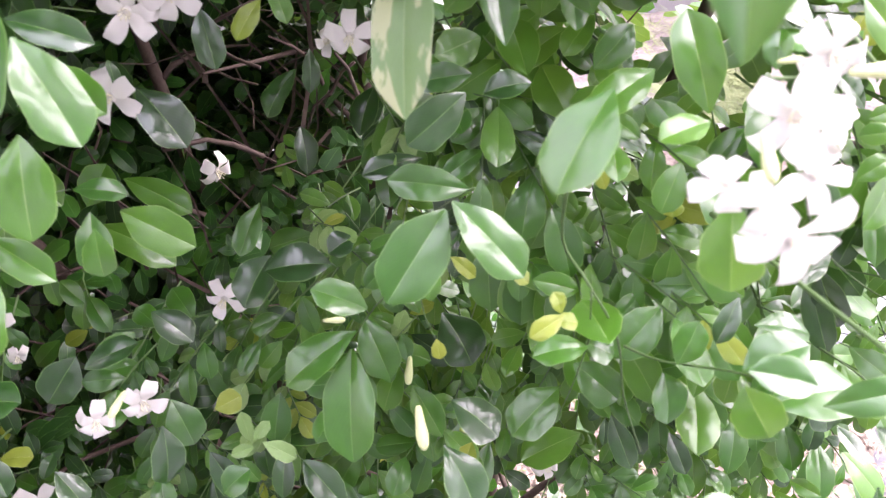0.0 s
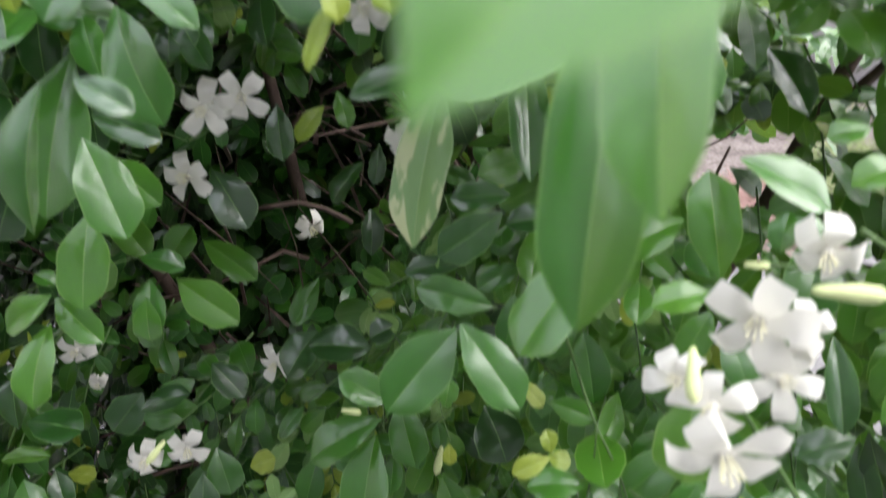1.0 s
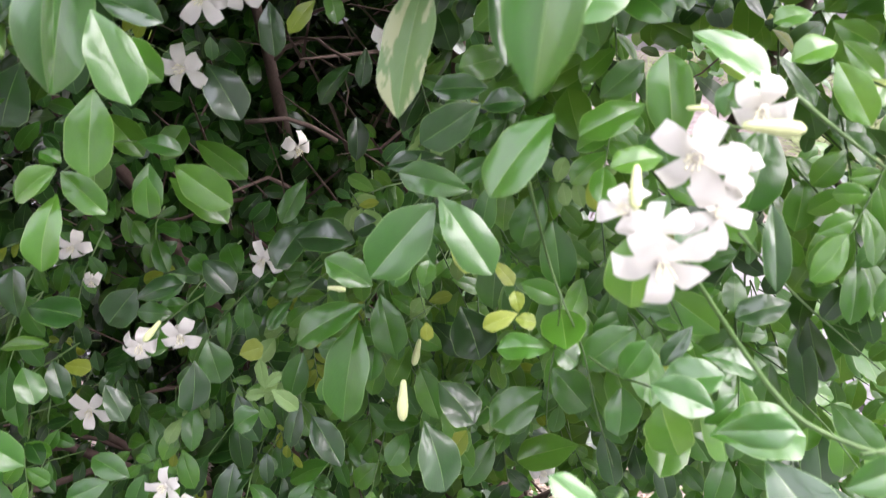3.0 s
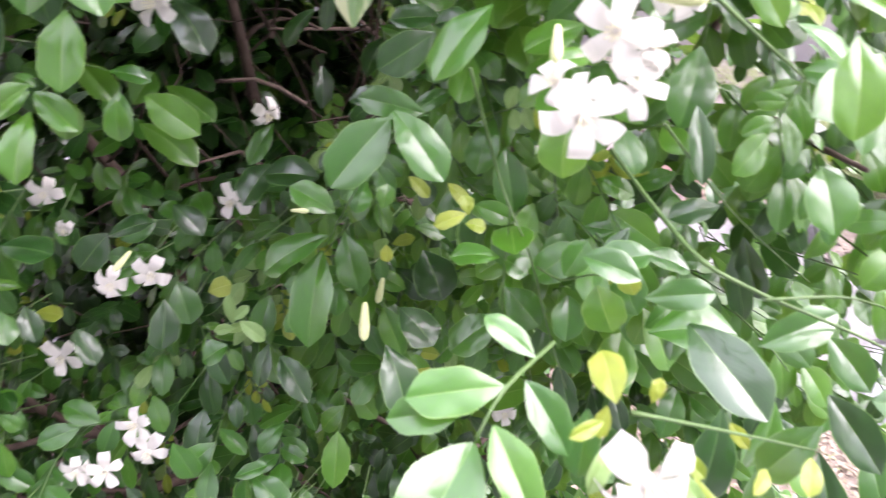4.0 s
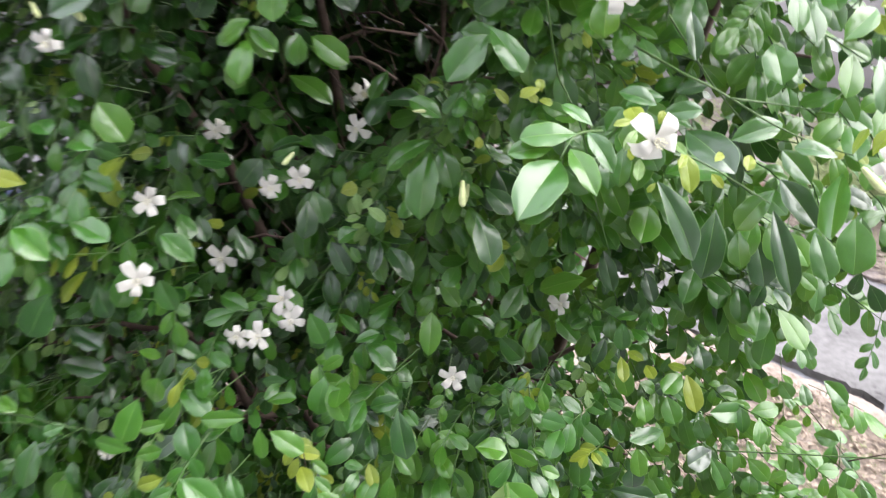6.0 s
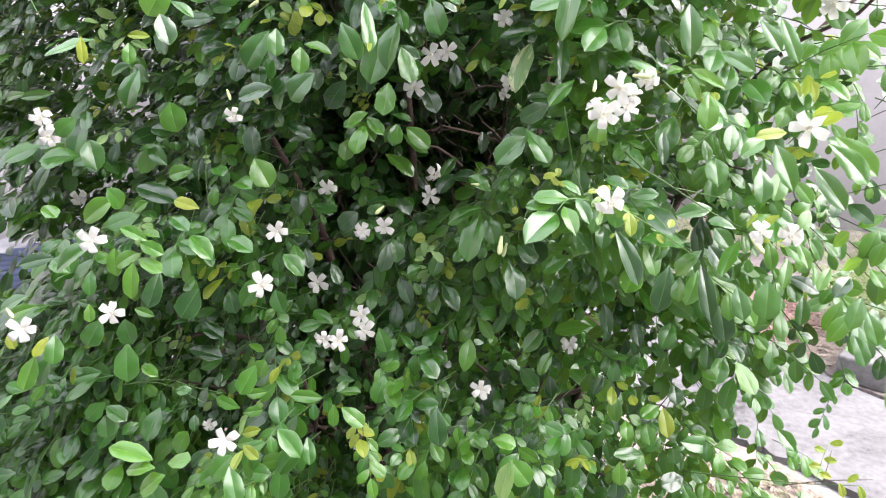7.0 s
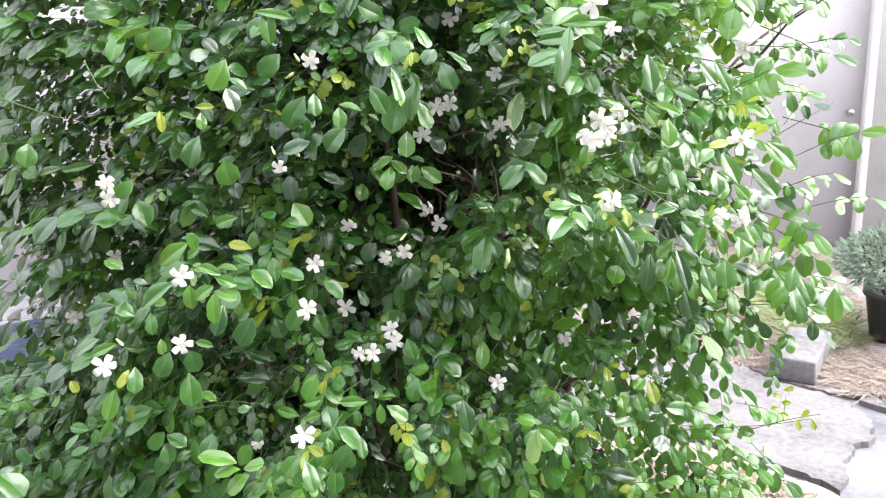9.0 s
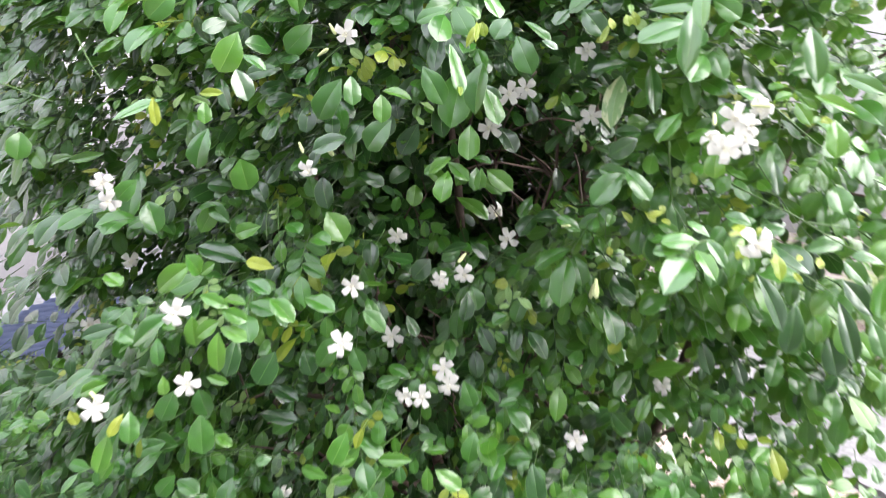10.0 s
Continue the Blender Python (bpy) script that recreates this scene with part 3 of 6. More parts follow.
leaf(YOUNG, (-0.000, 0.272, 1.071), (0.011, 0.270, 1.060), 0.008, (0.44, -0.68, 0.59))
leaf(YOUNG, (0.023, 0.260, 1.074), (0.034, 0.255, 1.065), 0.009, (0.40, -0.45, 0.80))
leaf(YOUNG, (-0.010, 0.253, 1.039), (-0.009, 0.248, 1.031), 0.007, (0.12, -0.81, 0.57))
leaf(YOUNG, (0.041, 0.199, 1.089), (0.028, 0.192, 1.086), 0.008, (0.15, -0.61, 0.78))
leaf(YOUNG, (0.041, 0.205, 1.085), (0.039, 0.208, 1.093), 0.007, (0.46, -0.79, 0.41))
leaf(YOUNG, (0.039, 0.210, 1.078), (0.048, 0.211, 1.076), 0.008, (0.27, -0.43, 0.86))
leaf(DARK, (-0.011, 0.356, 0.977), (0.006, 0.335, 0.951), 0.033, (0.33, -0.64, 0.69))
leaf(MID, (0.054, 0.219, 1.057), (0.031, 0.215, 1.059), 0.015, (0.14, -0.24, 0.96))
leaf(MID, (0.049, 0.274, 0.984), (0.022, 0.258, 0.968), 0.025, (-0.21, -0.49, 0.85))
leaf(BRIGHT, (0.073, 0.344, 0.875), (0.031, 0.330, 0.868), 0.027, (-0.04, -0.33, 0.94))
leaf(MID, (0.055, 0.232, 1.048), (0.067, 0.229, 1.042), 0.015, (0.32, -0.45, 0.83))
leaf(MID, (0.054, 0.255, 1.016), (0.074, 0.246, 0.999), 0.021, (0.24, -0.72, 0.66))
leaf(DARK, (-0.006, 0.259, 0.995), (0.016, 0.247, 0.980), 0.024, (0.38, -0.36, 0.85))
# under the flower cluster
leaf(BRIGHT, (0.081, 0.162, 1.152), (0.079, 0.150, 1.130), 0.018, (-0.30, -0.83, 0.46))
leaf(MID, (0.084, 0.200, 1.060), (0.093, 0.206, 1.075), 0.013, (-0.06, -0.90, 0.44))
leaf(MID, (0.087, 0.223, 1.035), (0.088, 0.212, 1.015), 0.018, (0.34, -0.81, 0.47))
leaf(MID, (0.094, 0.167, 1.086), (0.116, 0.171, 1.092), 0.016, (-0.14, -0.39, 0.91))
leaf(BRIGHT, (0.096, 0.169, 1.076), (0.103, 0.159, 1.061), 0.018, (-0.30, -0.88, 0.37))
leaf(MID, (0.124, 0.204, 1.032), (0.165, 0.212, 1.032), 0.028, (0.07, -0.31, 0.95))
leaf(MID, (0.116, 0.210, 1.069), (0.140, 0.212, 1.062), 0.013, (0.27, -0.33, 0.90))
leaf(DARK, (0.150, 0.229, 1.085), (0.128, 0.220, 1.082), 0.014, (0.06, -0.40, 0.92))
leaf(DARK, (0.133, 0.223, 1.132), (0.137, 0.205, 1.105), 0.011, (0.08, -0.82, 0.56))
leaf(DARK, (0.176, 0.289, 1.031), (0.182, 0.268, 0.997), 0.015, (-0.45, -0.79, 0.42))
leaf(DARK, (0.178, 0.287, 1.038), (0.189, 0.274, 1.007), 0.017, (-0.41, -0.89, 0.20))
leaf(DARK, (0.111, 0.216, 1.078), (0.100, 0.205, 1.065), 0.009, (-0.16, -0.69, 0.70))
# bough that reaches forward
leaf(BRIGHT, (0.068, 0.084, 1.094), (0.041, 0.074, 1.095), 0.015, (0.04, -0.60, 0.80))
leaf(MID, (0.061, 0.070, 1.085), (0.045, 0.031, 1.071), 0.023, (-0.04, -0.88, 0.48))
leaf(MID, (0.057, 0.079, 1.088), (0.035, 0.073, 1.087), 0.012, (0.13, -0.62, 0.77))
leaf(BRIGHT, (0.066, 0.072, 1.090), (0.080, 0.051, 1.075), 0.013, (0.27, -0.66, 0.70))
leaf(MID, (0.074, 0.087, 1.094), (0.088, 0.076, 1.077), 0.012, (0.25, -0.55, 0.80))
leaf(MID, (0.076, 0.098, 1.094), (0.060, 0.104, 1.104), 0.009, (0.33, -0.49, 0.80))
leaf(MID, (0.092, 0.085, 1.087), (0.090, 0.075, 1.069), 0.010, (-0.05, -0.87, 0.49))
leaf(DARK, (0.109, 0.068, 1.075), (0.132, 0.074, 1.030), 0.017, (0.28, -0.65, 0.71))
leaf(DARK, (0.128, 0.146, 1.078), (0.151, 0.113, 1.066), 0.022, (0.05, -0.70, 0.71))
leaf(YOUNG, (0.117, 0.055, 1.096), (0.122, 0.045, 1.079), 0.010, (0.33, -0.71, 0.62))
leaf(MID, (0.176, 0.132, 1.048), (0.157, 0.126, 1.026), 0.016, (-0.14, -0.53, 0.84))
leaf(DARK, (0.178, 0.132, 1.035), (0.191, 0.114, 0.991), 0.015, (0.01, -0.77, 0.63))
leaf(DARK, (0.183, 0.149, 1.048), (0.203, 0.134, 1.025), 0.016, (-0.15, -0.74, 0.66))
leaf(MID, (0.187, 0.172, 1.058), (0.203, 0.160, 1.042), 0.015, (-0.03, -0.82, 0.57))
leaf(MID, (0.202, 0.110, 1.067), (0.189, 0.069, 1.049), 0.015, (-0.59, -0.69, 0.42))
leaf(MID, (0.199, 0.108, 1.076), (0.178, 0.108, 1.082), 0.012, (0.26, -0.45, 0.86))
leaf(YOUNG, (0.207, 0.115, 1.075), (0.214, 0.122, 1.087), 0.006, (-0.68, -0.40, 0.61))
leaf(YOUNG, (0.219, 0.123, 1.072), (0.230, 0.130, 1.086), 0.011, (-0.63, -0.36, 0.69))
leaf(YOUNG, (0.098, 0.073, 1.101), (0.094, 0.088, 1.107), 0.010, (0.02, -0.87, 0.49))
leaf(YOUNG, (0.107, 0.073, 1.102), (0.109, 0.076, 1.108), 0.004, (0.06, -0.91, 0.41))
leaf(MID, (0.161, 0.137, 1.020), (0.162, 0.123, 1.003), 0.013, (-0.44, -0.72, 0.53))
leaf(MID, (0.111, 0.152, 1.091), (0.090, 0.153, 1.099), 0.013, (0.27, -0.58, 0.77))
leaf(MID, (0.112, 0.149, 1.085), (0.136, 0.148, 1.090), 0.012, (-0.15, -0.76, 0.63))
leaf(DARK, (-0.011, 0.245, 0.978), (0.004, 0.228, 0.944), 0.026, (0.60, -0.59, 0.55))
leaf(MID, (-0.120, 0.261, 0.841), (-0.092, 0.250, 0.822), 0.021, (0.33, -0.50, 0.80))
leaf(DARK, (-0.084, 0.221, 0.798), (-0.074, 0.201, 0.760), 0.023, (0.14, -0.86, 0.49))
leaf(BRIGHT, (-0.012, 0.201, 0.784), (0.015, 0.202, 0.782), 0.021, (0.08, -0.36, 0.93))
leaf(MID, (0.035, 0.291, 0.860), (0.023, 0.275, 0.833), 0.017, (-0.44, -0.68, 0.59))
leaf(MID, (-0.011, 0.345, 0.798), (0.015, 0.331, 0.782), 0.021, (0.28, -0.45, 0.85))
leaf(BRIGHT, (-0.194, 0.337, 1.081), (-0.182, 0.349, 1.099), 0.019, (0.21, -0.87, 0.44))
leaf(BRIGHT, (-0.173, 0.345, 1.092), (-0.138, 0.335, 1.074), 0.019, (0.30, -0.48, 0.83))
leaf(BRIGHT, (-0.237, 0.354, 1.103), (-0.209, 0.341, 1.082), 0.021, (0.39, -0.47, 0.79))
leaf(BRIGHT, (-0.248, 0.349, 1.079), (-0.248, 0.336, 1.055), 0.021, (0.55, -0.73, 0.40))
leaf(YOUNG, (0.117, 0.075, 1.084), (0.124, 0.072, 1.078), 0.005, (0.21, -0.78, 0.59))
leaf(YOUNG, (0.097, 0.084, 1.090), (0.095, 0.079, 1.082), 0.005, (-0.37, -0.77, 0.52))
leaf(YOUNG, (0.139, 0.111, 1.064), (0.145, 0.106, 1.058), 0.005, (-0.12, -0.83, 0.55))
leaf(YOUNG, (0.108, 0.077, 1.071), (0.104, 0.074, 1.067), 0.003, (-0.11, -0.81, 0.58))
# left crown
leaf(MID, (-0.414, 0.116, 1.203), (-0.455, 0.092, 1.188), 0.022, (-0.06, -0.48, 0.87))
leaf(MID, (-0.427, 0.172, 1.301), (-0.450, 0.157, 1.277), 0.026, (0.49, -0.87, 0.07))
leaf(YOUNG, (-0.404, 0.089, 1.206), (-0.401, 0.085, 1.181), 0.010, (0.51, -0.83, 0.20))
leaf(BRIGHT, (-0.358, 0.099, 1.201), (-0.356, 0.094, 1.182), 0.013, (0.69, -0.68, 0.24))
leaf(YOUNG, (-0.375, 0.118, 1.207), (-0.354, 0.124, 1.207), 0.009, (0.24, -0.83, 0.51))
leaf(MID, (-0.396, 0.154, 1.171), (-0.407, 0.139, 1.134), 0.029, (-0.06, -0.92, 0.39))
leaf(DARK, (-0.329, 0.111, 1.228), (-0.317, 0.106, 1.201), 0.020, (0.68, -0.61, 0.40))
leaf(BRIGHT, (-0.340, 0.139, 1.260), (-0.356, 0.127, 1.225), 0.027, (0.66, -0.75, -0.04))
leaf(MID, (-0.350, 0.155, 1.241), (-0.325, 0.157, 1.227), 0.012, (0.48, -0.43, 0.76))
leaf(BRIGHT, (-0.375, 0.173, 1.137), (-0.365, 0.166, 1.107), 0.032, (0.09, -0.96, 0.26))
leaf(BRIGHT, (-0.332, 0.212, 1.319), (-0.284, 0.219, 1.310), 0.014, (0.21, -0.80, 0.56))
leaf(BRIGHT, (-0.318, 0.216, 1.319), (-0.312, 0.207, 1.277), 0.021, (0.27, -0.93, 0.26))
leaf(MID, (-0.316, 0.244, 1.267), (-0.339, 0.226, 1.240), 0.026, (0.48, -0.86, 0.15))
leaf(MID, (-0.274, 0.211, 1.213), (-0.297, 0.197, 1.175), 0.029, (0.10, -0.95, 0.29))
leaf(DARK, (-0.268, 0.202, 1.156), (-0.299, 0.185, 1.145), 0.022, (0.17, -0.74, 0.65))
leaf(MID, (-0.675, 0.197, 1.162), (-0.676, 0.186, 1.131), 0.027, (0.73, -0.65, 0.20))
leaf(BRIGHT, (-0.654, 0.299, 1.121), (-0.701, 0.285, 1.113), 0.013, (0.24, -0.95, 0.21))
leaf(YOUNG, (-0.349, 0.173, 1.022), (-0.379, 0.170, 1.030), 0.015, (0.24, -0.72, 0.65))
leaf(DARK, (-0.435, 0.259, 1.000), (-0.492, 0.246, 1.020), 0.028, (0.39, -0.55, 0.74))
leaf(BRIGHT, (-0.391, 0.225, 1.053), (-0.420, 0.215, 1.045), 0.019, (0.19, -0.87, 0.45))
leaf(BRIGHT, (-0.305, 0.220, 1.073), (-0.285, 0.217, 1.043), 0.029, (0.51, -0.74, 0.43))
leaf(DARK, (-0.314, 0.231, 1.109), (-0.304, 0.218, 1.077), 0.023, (-0.01, -0.93, 0.36))
leaf(MID, (-0.518, 0.189, 1.110), (-0.537, 0.175, 1.090), 0.021, (0.44, -0.87, 0.24))
leaf(MID, (-0.540, 0.229, 1.077), (-0.524, 0.218, 1.042), 0.028, (0.55, -0.69, 0.47))
# middle crown
leaf(MID, (-0.126, 0.201, 1.225), (-0.131, 0.180, 1.181), 0.027, (-0.35, -0.84, 0.43))
leaf(MID, (-0.179, 0.187, 1.224), (-0.158, 0.179, 1.190), 0.022, (0.24, -0.90, 0.36))
leaf(BRIGHT, (-0.216, 0.173, 1.199), (-0.214, 0.165, 1.174), 0.018, (0.57, -0.78, 0.27))
leaf(BRIGHT, (-0.223, 0.194, 1.202), (-0.195, 0.198, 1.194), 0.014, (0.31, -0.45, 0.84))
leaf(MID, (-0.223, 0.211, 1.172), (-0.248, 0.200, 1.145), 0.030, (-0.06, -0.90, 0.43))
leaf(MID, (-0.255, 0.194, 1.216), (-0.250, 0.183, 1.189), 0.018, (0.54, -0.74, 0.40))
leaf(BRIGHT, (-0.163, 0.213, 1.134), (-0.185, 0.207, 1.120), 0.014, (-0.19, -0.79, 0.58))
leaf(BRIGHT, (-0.138, 0.239, 1.119), (-0.140, 0.235, 1.098), 0.013, (0.29, -0.95, 0.15))
leaf(BRIGHT, (-0.139, 0.265, 1.113), (-0.111, 0.263, 1.093), 0.020, (0.27, -0.85, 0.45))
leaf(BRIGHT, (-0.132, 0.234, 1.186), (-0.114, 0.232, 1.168), 0.016, (0.28, -0.89, 0.37))
leaf(DARK, (-0.283, 0.259, 1.109), (-0.254, 0.262, 1.096), 0.017, (0.34, -0.69, 0.64))
# left bough
leaf(BRIGHT, (-0.395, 0.097, 1.047), (-0.430, 0.086, 1.021), 0.022, (0.07, -0.95, 0.31))
leaf(MID, (-0.400, 0.064, 1.007), (-0.439, 0.050, 0.979), 0.023, (-0.18, -0.75, 0.64))
leaf(BRIGHT, (-0.393, 0.087, 0.997), (-0.388, 0.079, 0.969), 0.018, (0.21, -0.93, 0.31))
leaf(BRIGHT, (-0.353, 0.073, 1.001), (-0.374, 0.064, 0.987), 0.017, (0.00, -0.85, 0.53))
leaf(BRIGHT, (-0.342, 0.053, 0.998), (-0.340, 0.042, 0.964), 0.018, (0.12, -0.94, 0.31))
leaf(BRIGHT, (-0.353, 0.073, 0.995), (-0.325, 0.072, 0.985), 0.015, (0.26, -0.57, 0.78))
leaf(BRIGHT, (-0.351, 0.075, 1.011), (-0.326, 0.078, 1.001), 0.015, (0.33, -0.72, 0.61))
leaf(BRIGHT, (-0.371, 0.074, 1.025), (-0.344, 0.078, 1.014), 0.013, (0.36, -0.67, 0.65))
leaf(BRIGHT, (-0.329, 0.127, 1.006), (-0.302, 0.123, 0.985), 0.021, (0.47, -0.52, 0.71))
leaf(MID, (-0.513, 0.144, 0.935), (-0.537, 0.143, 0.950), 0.021, (0.43, -0.66, 0.62))
leaf(MID, (-0.547, 0.111, 0.914), (-0.573, 0.093, 0.898), 0.021, (-0.10, -0.56, 0.82))
leaf(BRIGHT, (-0.492, 0.070, 0.924), (-0.525, 0.064, 0.911), 0.015, (-0.03, -0.86, 0.51))
leaf(BRIGHT, (-0.451, 0.103, 0.920), (-0.449, 0.099, 0.900), 0.012, (0.78, -0.60, 0.18))
leaf(BRIGHT, (-0.434, 0.152, 0.898), (-0.409, 0.154, 0.892), 0.011, (0.23, -0.74, 0.63))
leaf(MID, (-0.429, 0.128, 0.895), (-0.416, 0.120, 0.869), 0.027, (0.02, -0.95, 0.32))
leaf(MID, (-0.443, 0.144, 0.856), (-0.434, 0.126, 0.816), 0.029, (0.43, -0.78, 0.46))
leaf(BRIGHT, (-0.439, 0.159, 0.821), (-0.416, 0.157, 0.812), 0.014, (0.24, -0.52, 0.82))
leaf(MID, (-0.551, 0.133, 0.824), (-0.568, 0.124, 0.785), 0.025, (-0.13, -0.95, 0.28))
leaf(BRIGHT, (-0.556, 0.127, 0.792), (-0.572, 0.116, 0.768), 0.011, (0.32, -0.92, 0.22))
leaf(YOUNG, (-0.560, 0.178, 0.789), (-0.564, 0.171, 0.766), 0.011, (-0.13, -0.94, 0.31))
leaf(YOUNG, (-0.630, 0.147, 0.835), (-0.621, 0.147, 0.818), 0.013, (0.57, -0.75, 0.33))
leaf(MID, (-0.471, 0.071, 0.894), (-0.467, 0.059, 0.864), 0.020, (0.75, -0.58, 0.32))
leaf(BRIGHT, (-0.325, 0.030, 0.796), (-0.368, 0.019, 0.809), 0.021, (0.36, -0.39, 0.85))
leaf(BRIGHT, (-0.320, 0.026, 0.790), (-0.351, 0.020, 0.785), 0.017, (-0.07, -0.41, 0.91))
leaf(BRIGHT, (-0.374, 0.125, 0.733), (-0.361, 0.130, 0.762), 0.020, (0.07, -0.99, 0.12))
leaf(BRIGHT, (-0.338, 0.066, 0.766), (-0.311, 0.069, 0.775), 0.020, (-0.25, -0.46, 0.85))
leaf(BRIGHT, (-0.310, 0.027, 0.783), (-0.336, 0.017, 0.763), 0.023, (-0.27, -0.67, 0.69))
leaf(MID, (-0.502, 0.157, 0.759), (-0.520, 0.144, 0.737), 0.021, (0.28, -0.91, 0.29))
leaf(MID, (-0.498, 0.156, 0.755), (-0.470, 0.157, 0.741), 0.021, (0.40, -0.48, 0.78))
leaf(MID, (-0.498, 0.153, 0.744), (-0.493, 0.146, 0.716), 0.022, (0.67, -0.69, 0.28))
leaf(MID, (-0.685, 0.057, 0.738), (-0.655, 0.060, 0.707), 0.034, (0.70, -0.31, 0.65))
# lower front
leaf(BRIGHT, (-0.282, 0.166, 0.828), (-0.276, 0.169, 0.850), 0.021, (-0.15, -0.97, 0.18))
leaf(MID, (-0.220, 0.099, 0.813), (-0.193, 0.098, 0.785), 0.022, (0.62, -0.48, 0.61))
leaf(MID, (-0.211, 0.145, 0.778), (-0.202, 0.133, 0.751), 0.015, (0.59, -0.64, 0.49))
leaf(MID, (-0.230, 0.162, 0.756), (-0.249, 0.140, 0.722), 0.023, (0.19, -0.87, 0.45))
leaf(MID, (-0.246, 0.046, 0.795), (-0.232, 0.034, 0.761), 0.021, (0.69, -0.55, 0.47))
leaf(MID, (-0.269, 0.083, 0.780), (-0.288, 0.069, 0.756), 0.025, (-0.18, -0.79, 0.59))
leaf(BRIGHT, (-0.175, 0.159, 0.815), (-0.147, 0.157, 0.798), 0.019, (0.37, -0.63, 0.68))
leaf(BRIGHT, (-0.184, 0.159, 0.817), (-0.181, 0.149, 0.794), 0.013, (0.08, -0.91, 0.40))
leaf(BRIGHT, (-0.210, 0.225, 0.793), (-0.182, 0.227, 0.798), 0.013, (-0.11, -0.39, 0.91))
leaf(BRIGHT, (-0.207, 0.177, 0.811), (-0.243, 0.167, 0.813), 0.015, (0.24, -0.78, 0.58))
leaf(MID, (-0.122, 0.255, 0.844), (-0.122, 0.245, 0.820), 0.017, (-0.36, -0.87, 0.35))
leaf(MID, (-0.128, 0.251, 0.847), (-0.107, 0.260, 0.853), 0.011, (-0.01, -0.58, 0.82))
leaf(MID, (-0.167, 0.250, 0.874), (-0.156, 0.248, 0.844), 0.019, (0.47, -0.85, 0.23))
leaf(MID, (-0.089, 0.247, 0.789), (-0.116, 0.239, 0.785), 0.016, (0.10, -0.61, 0.79))
leaf(MID, (-0.008, 0.326, 0.815), (0.015, 0.321, 0.792), 0.020, (0.03, -0.98, 0.22))
leaf(BRIGHT, (-0.012, 0.325, 0.815), (0.000, 0.327, 0.829), 0.017, (-0.53, -0.61, 0.59))
leaf(PALE, (0.022, 0.145, 0.800), (0.013, 0.132, 0.758), 0.021, (-0.37, -0.86, 0.36))
leaf(BRIGHT, (0.020, 0.145, 0.800), (0.043, 0.143, 0.776), 0.024, (0.39, -0.81, 0.43))
leaf(MID, (-0.188, 0.316, 0.936), (-0.193, 0.308, 0.898), 0.020, (-0.27, -0.94, 0.22))
leaf(MID, (-0.300, 0.216, 0.932), (-0.320, 0.197, 0.901), 0.025, (0.11, -0.87, 0.48))
leaf(MID, (-0.284, 0.214, 0.920), (-0.271, 0.208, 0.894), 0.020, (0.23, -0.91, 0.34))
leaf(MID, (-0.263, 0.202, 0.970), (-0.239, 0.204, 0.947), 0.020, (0.62, -0.53, 0.57))
# outer twigs
leaf(BRIGHT, (0.179, 0.183, 1.013), (0.173, 0.174, 0.980), 0.017, (0.39, -0.90, 0.17))
leaf(MID, (0.211, 0.113, 1.125), (0.216, 0.103, 1.100), 0.018, (0.48, -0.79, 0.39))
leaf(MID, (0.229, -0.035, 1.169), (0.255, -0.033, 1.147), 0.014, (0.35, -0.86, 0.36))
leaf(DARK, (0.359, 0.613, 0.811), (0.373, 0.608, 0.777), 0.024, (-0.43, -0.90, -0.04))
leaf(MID, (0.278, -0.073, 1.053), (0.278, -0.081, 1.026), 0.013, (-0.44, -0.86, 0.26))
leaf(MID, (0.289, 0.075, 1.011), (0.301, 0.073, 0.988), 0.014, (0.42, -0.86, 0.30))
# high twig over the hollow
leaf(DARK, (-0.034, 0.195, 1.268), (-0.015, 0.184, 1.247), 0.020, (0.01, -0.87, 0.49))
leaf(MID, (-0.011, 0.185, 1.290), (-0.016, 0.176, 1.271), 0.013, (0.14, -0.91, 0.39))
leaf(DARK, (-0.048, 0.213, 1.269), (-0.059, 0.202, 1.256), 0.017, (-0.24, -0.61, 0.76))
leaf(YOUNG, (0.003, 0.192, 1.275), (-0.001, 0.197, 1.285), 0.008, (0.40, -0.78, 0.49))
leaf(YOUNG, (-0.002, 0.194, 1.281), (-0.015, 0.189, 1.276), 0.004, (0.07, -0.80, 0.59))
leaf(YOUNG, (-0.008, 0.168, 1.254), (-0.015, 0.161, 1.239), 0.006, (-0.27, -0.81, 0.51))
leaf(YOUNG, (0.005, 0.165, 1.261), (0.008, 0.160, 1.252), 0.008, (0.20, -0.81, 0.55))
leaf(YOUNG, (-0.008, 0.167, 1.259), (-0.005, 0.162, 1.250), 0.007, (0.51, -0.68, 0.53))
leaf(PALE, (0.012, 0.221, 1.258), (0.017, 0.217, 1.248), 0.010, (0.03, -0.95, 0.32))
leaf(PALE, (0.009, 0.222, 1.259), (0.019, 0.224, 1.264), 0.005, (-0.05, -0.86, 0.51))
leaf(PALE, (0.021, 0.224, 1.257), (0.036, 0.223, 1.254), 0.004, (0.06, -0.74, 0.67))
leaf(YOUNG, (-0.011, 0.266, 1.243), (-0.028, 0.259, 1.240), 0.008, (0.19, -0.71, 0.67))
leaf(YOUNG, (0.009, 0.189, 1.264), (0.013, 0.185, 1.252), 0.008, (0.08, -0.94, 0.34))
leaf(BRIGHT, (-0.028, 0.193, 1.288), (-0.051, 0.181, 1.281), 0.012, (0.17, -0.74, 0.65))
leaf(MID, (0.058, 0.166, 1.254), (0.016, 0.143, 1.241), 0.026, (0.05, -0.59, 0.81))
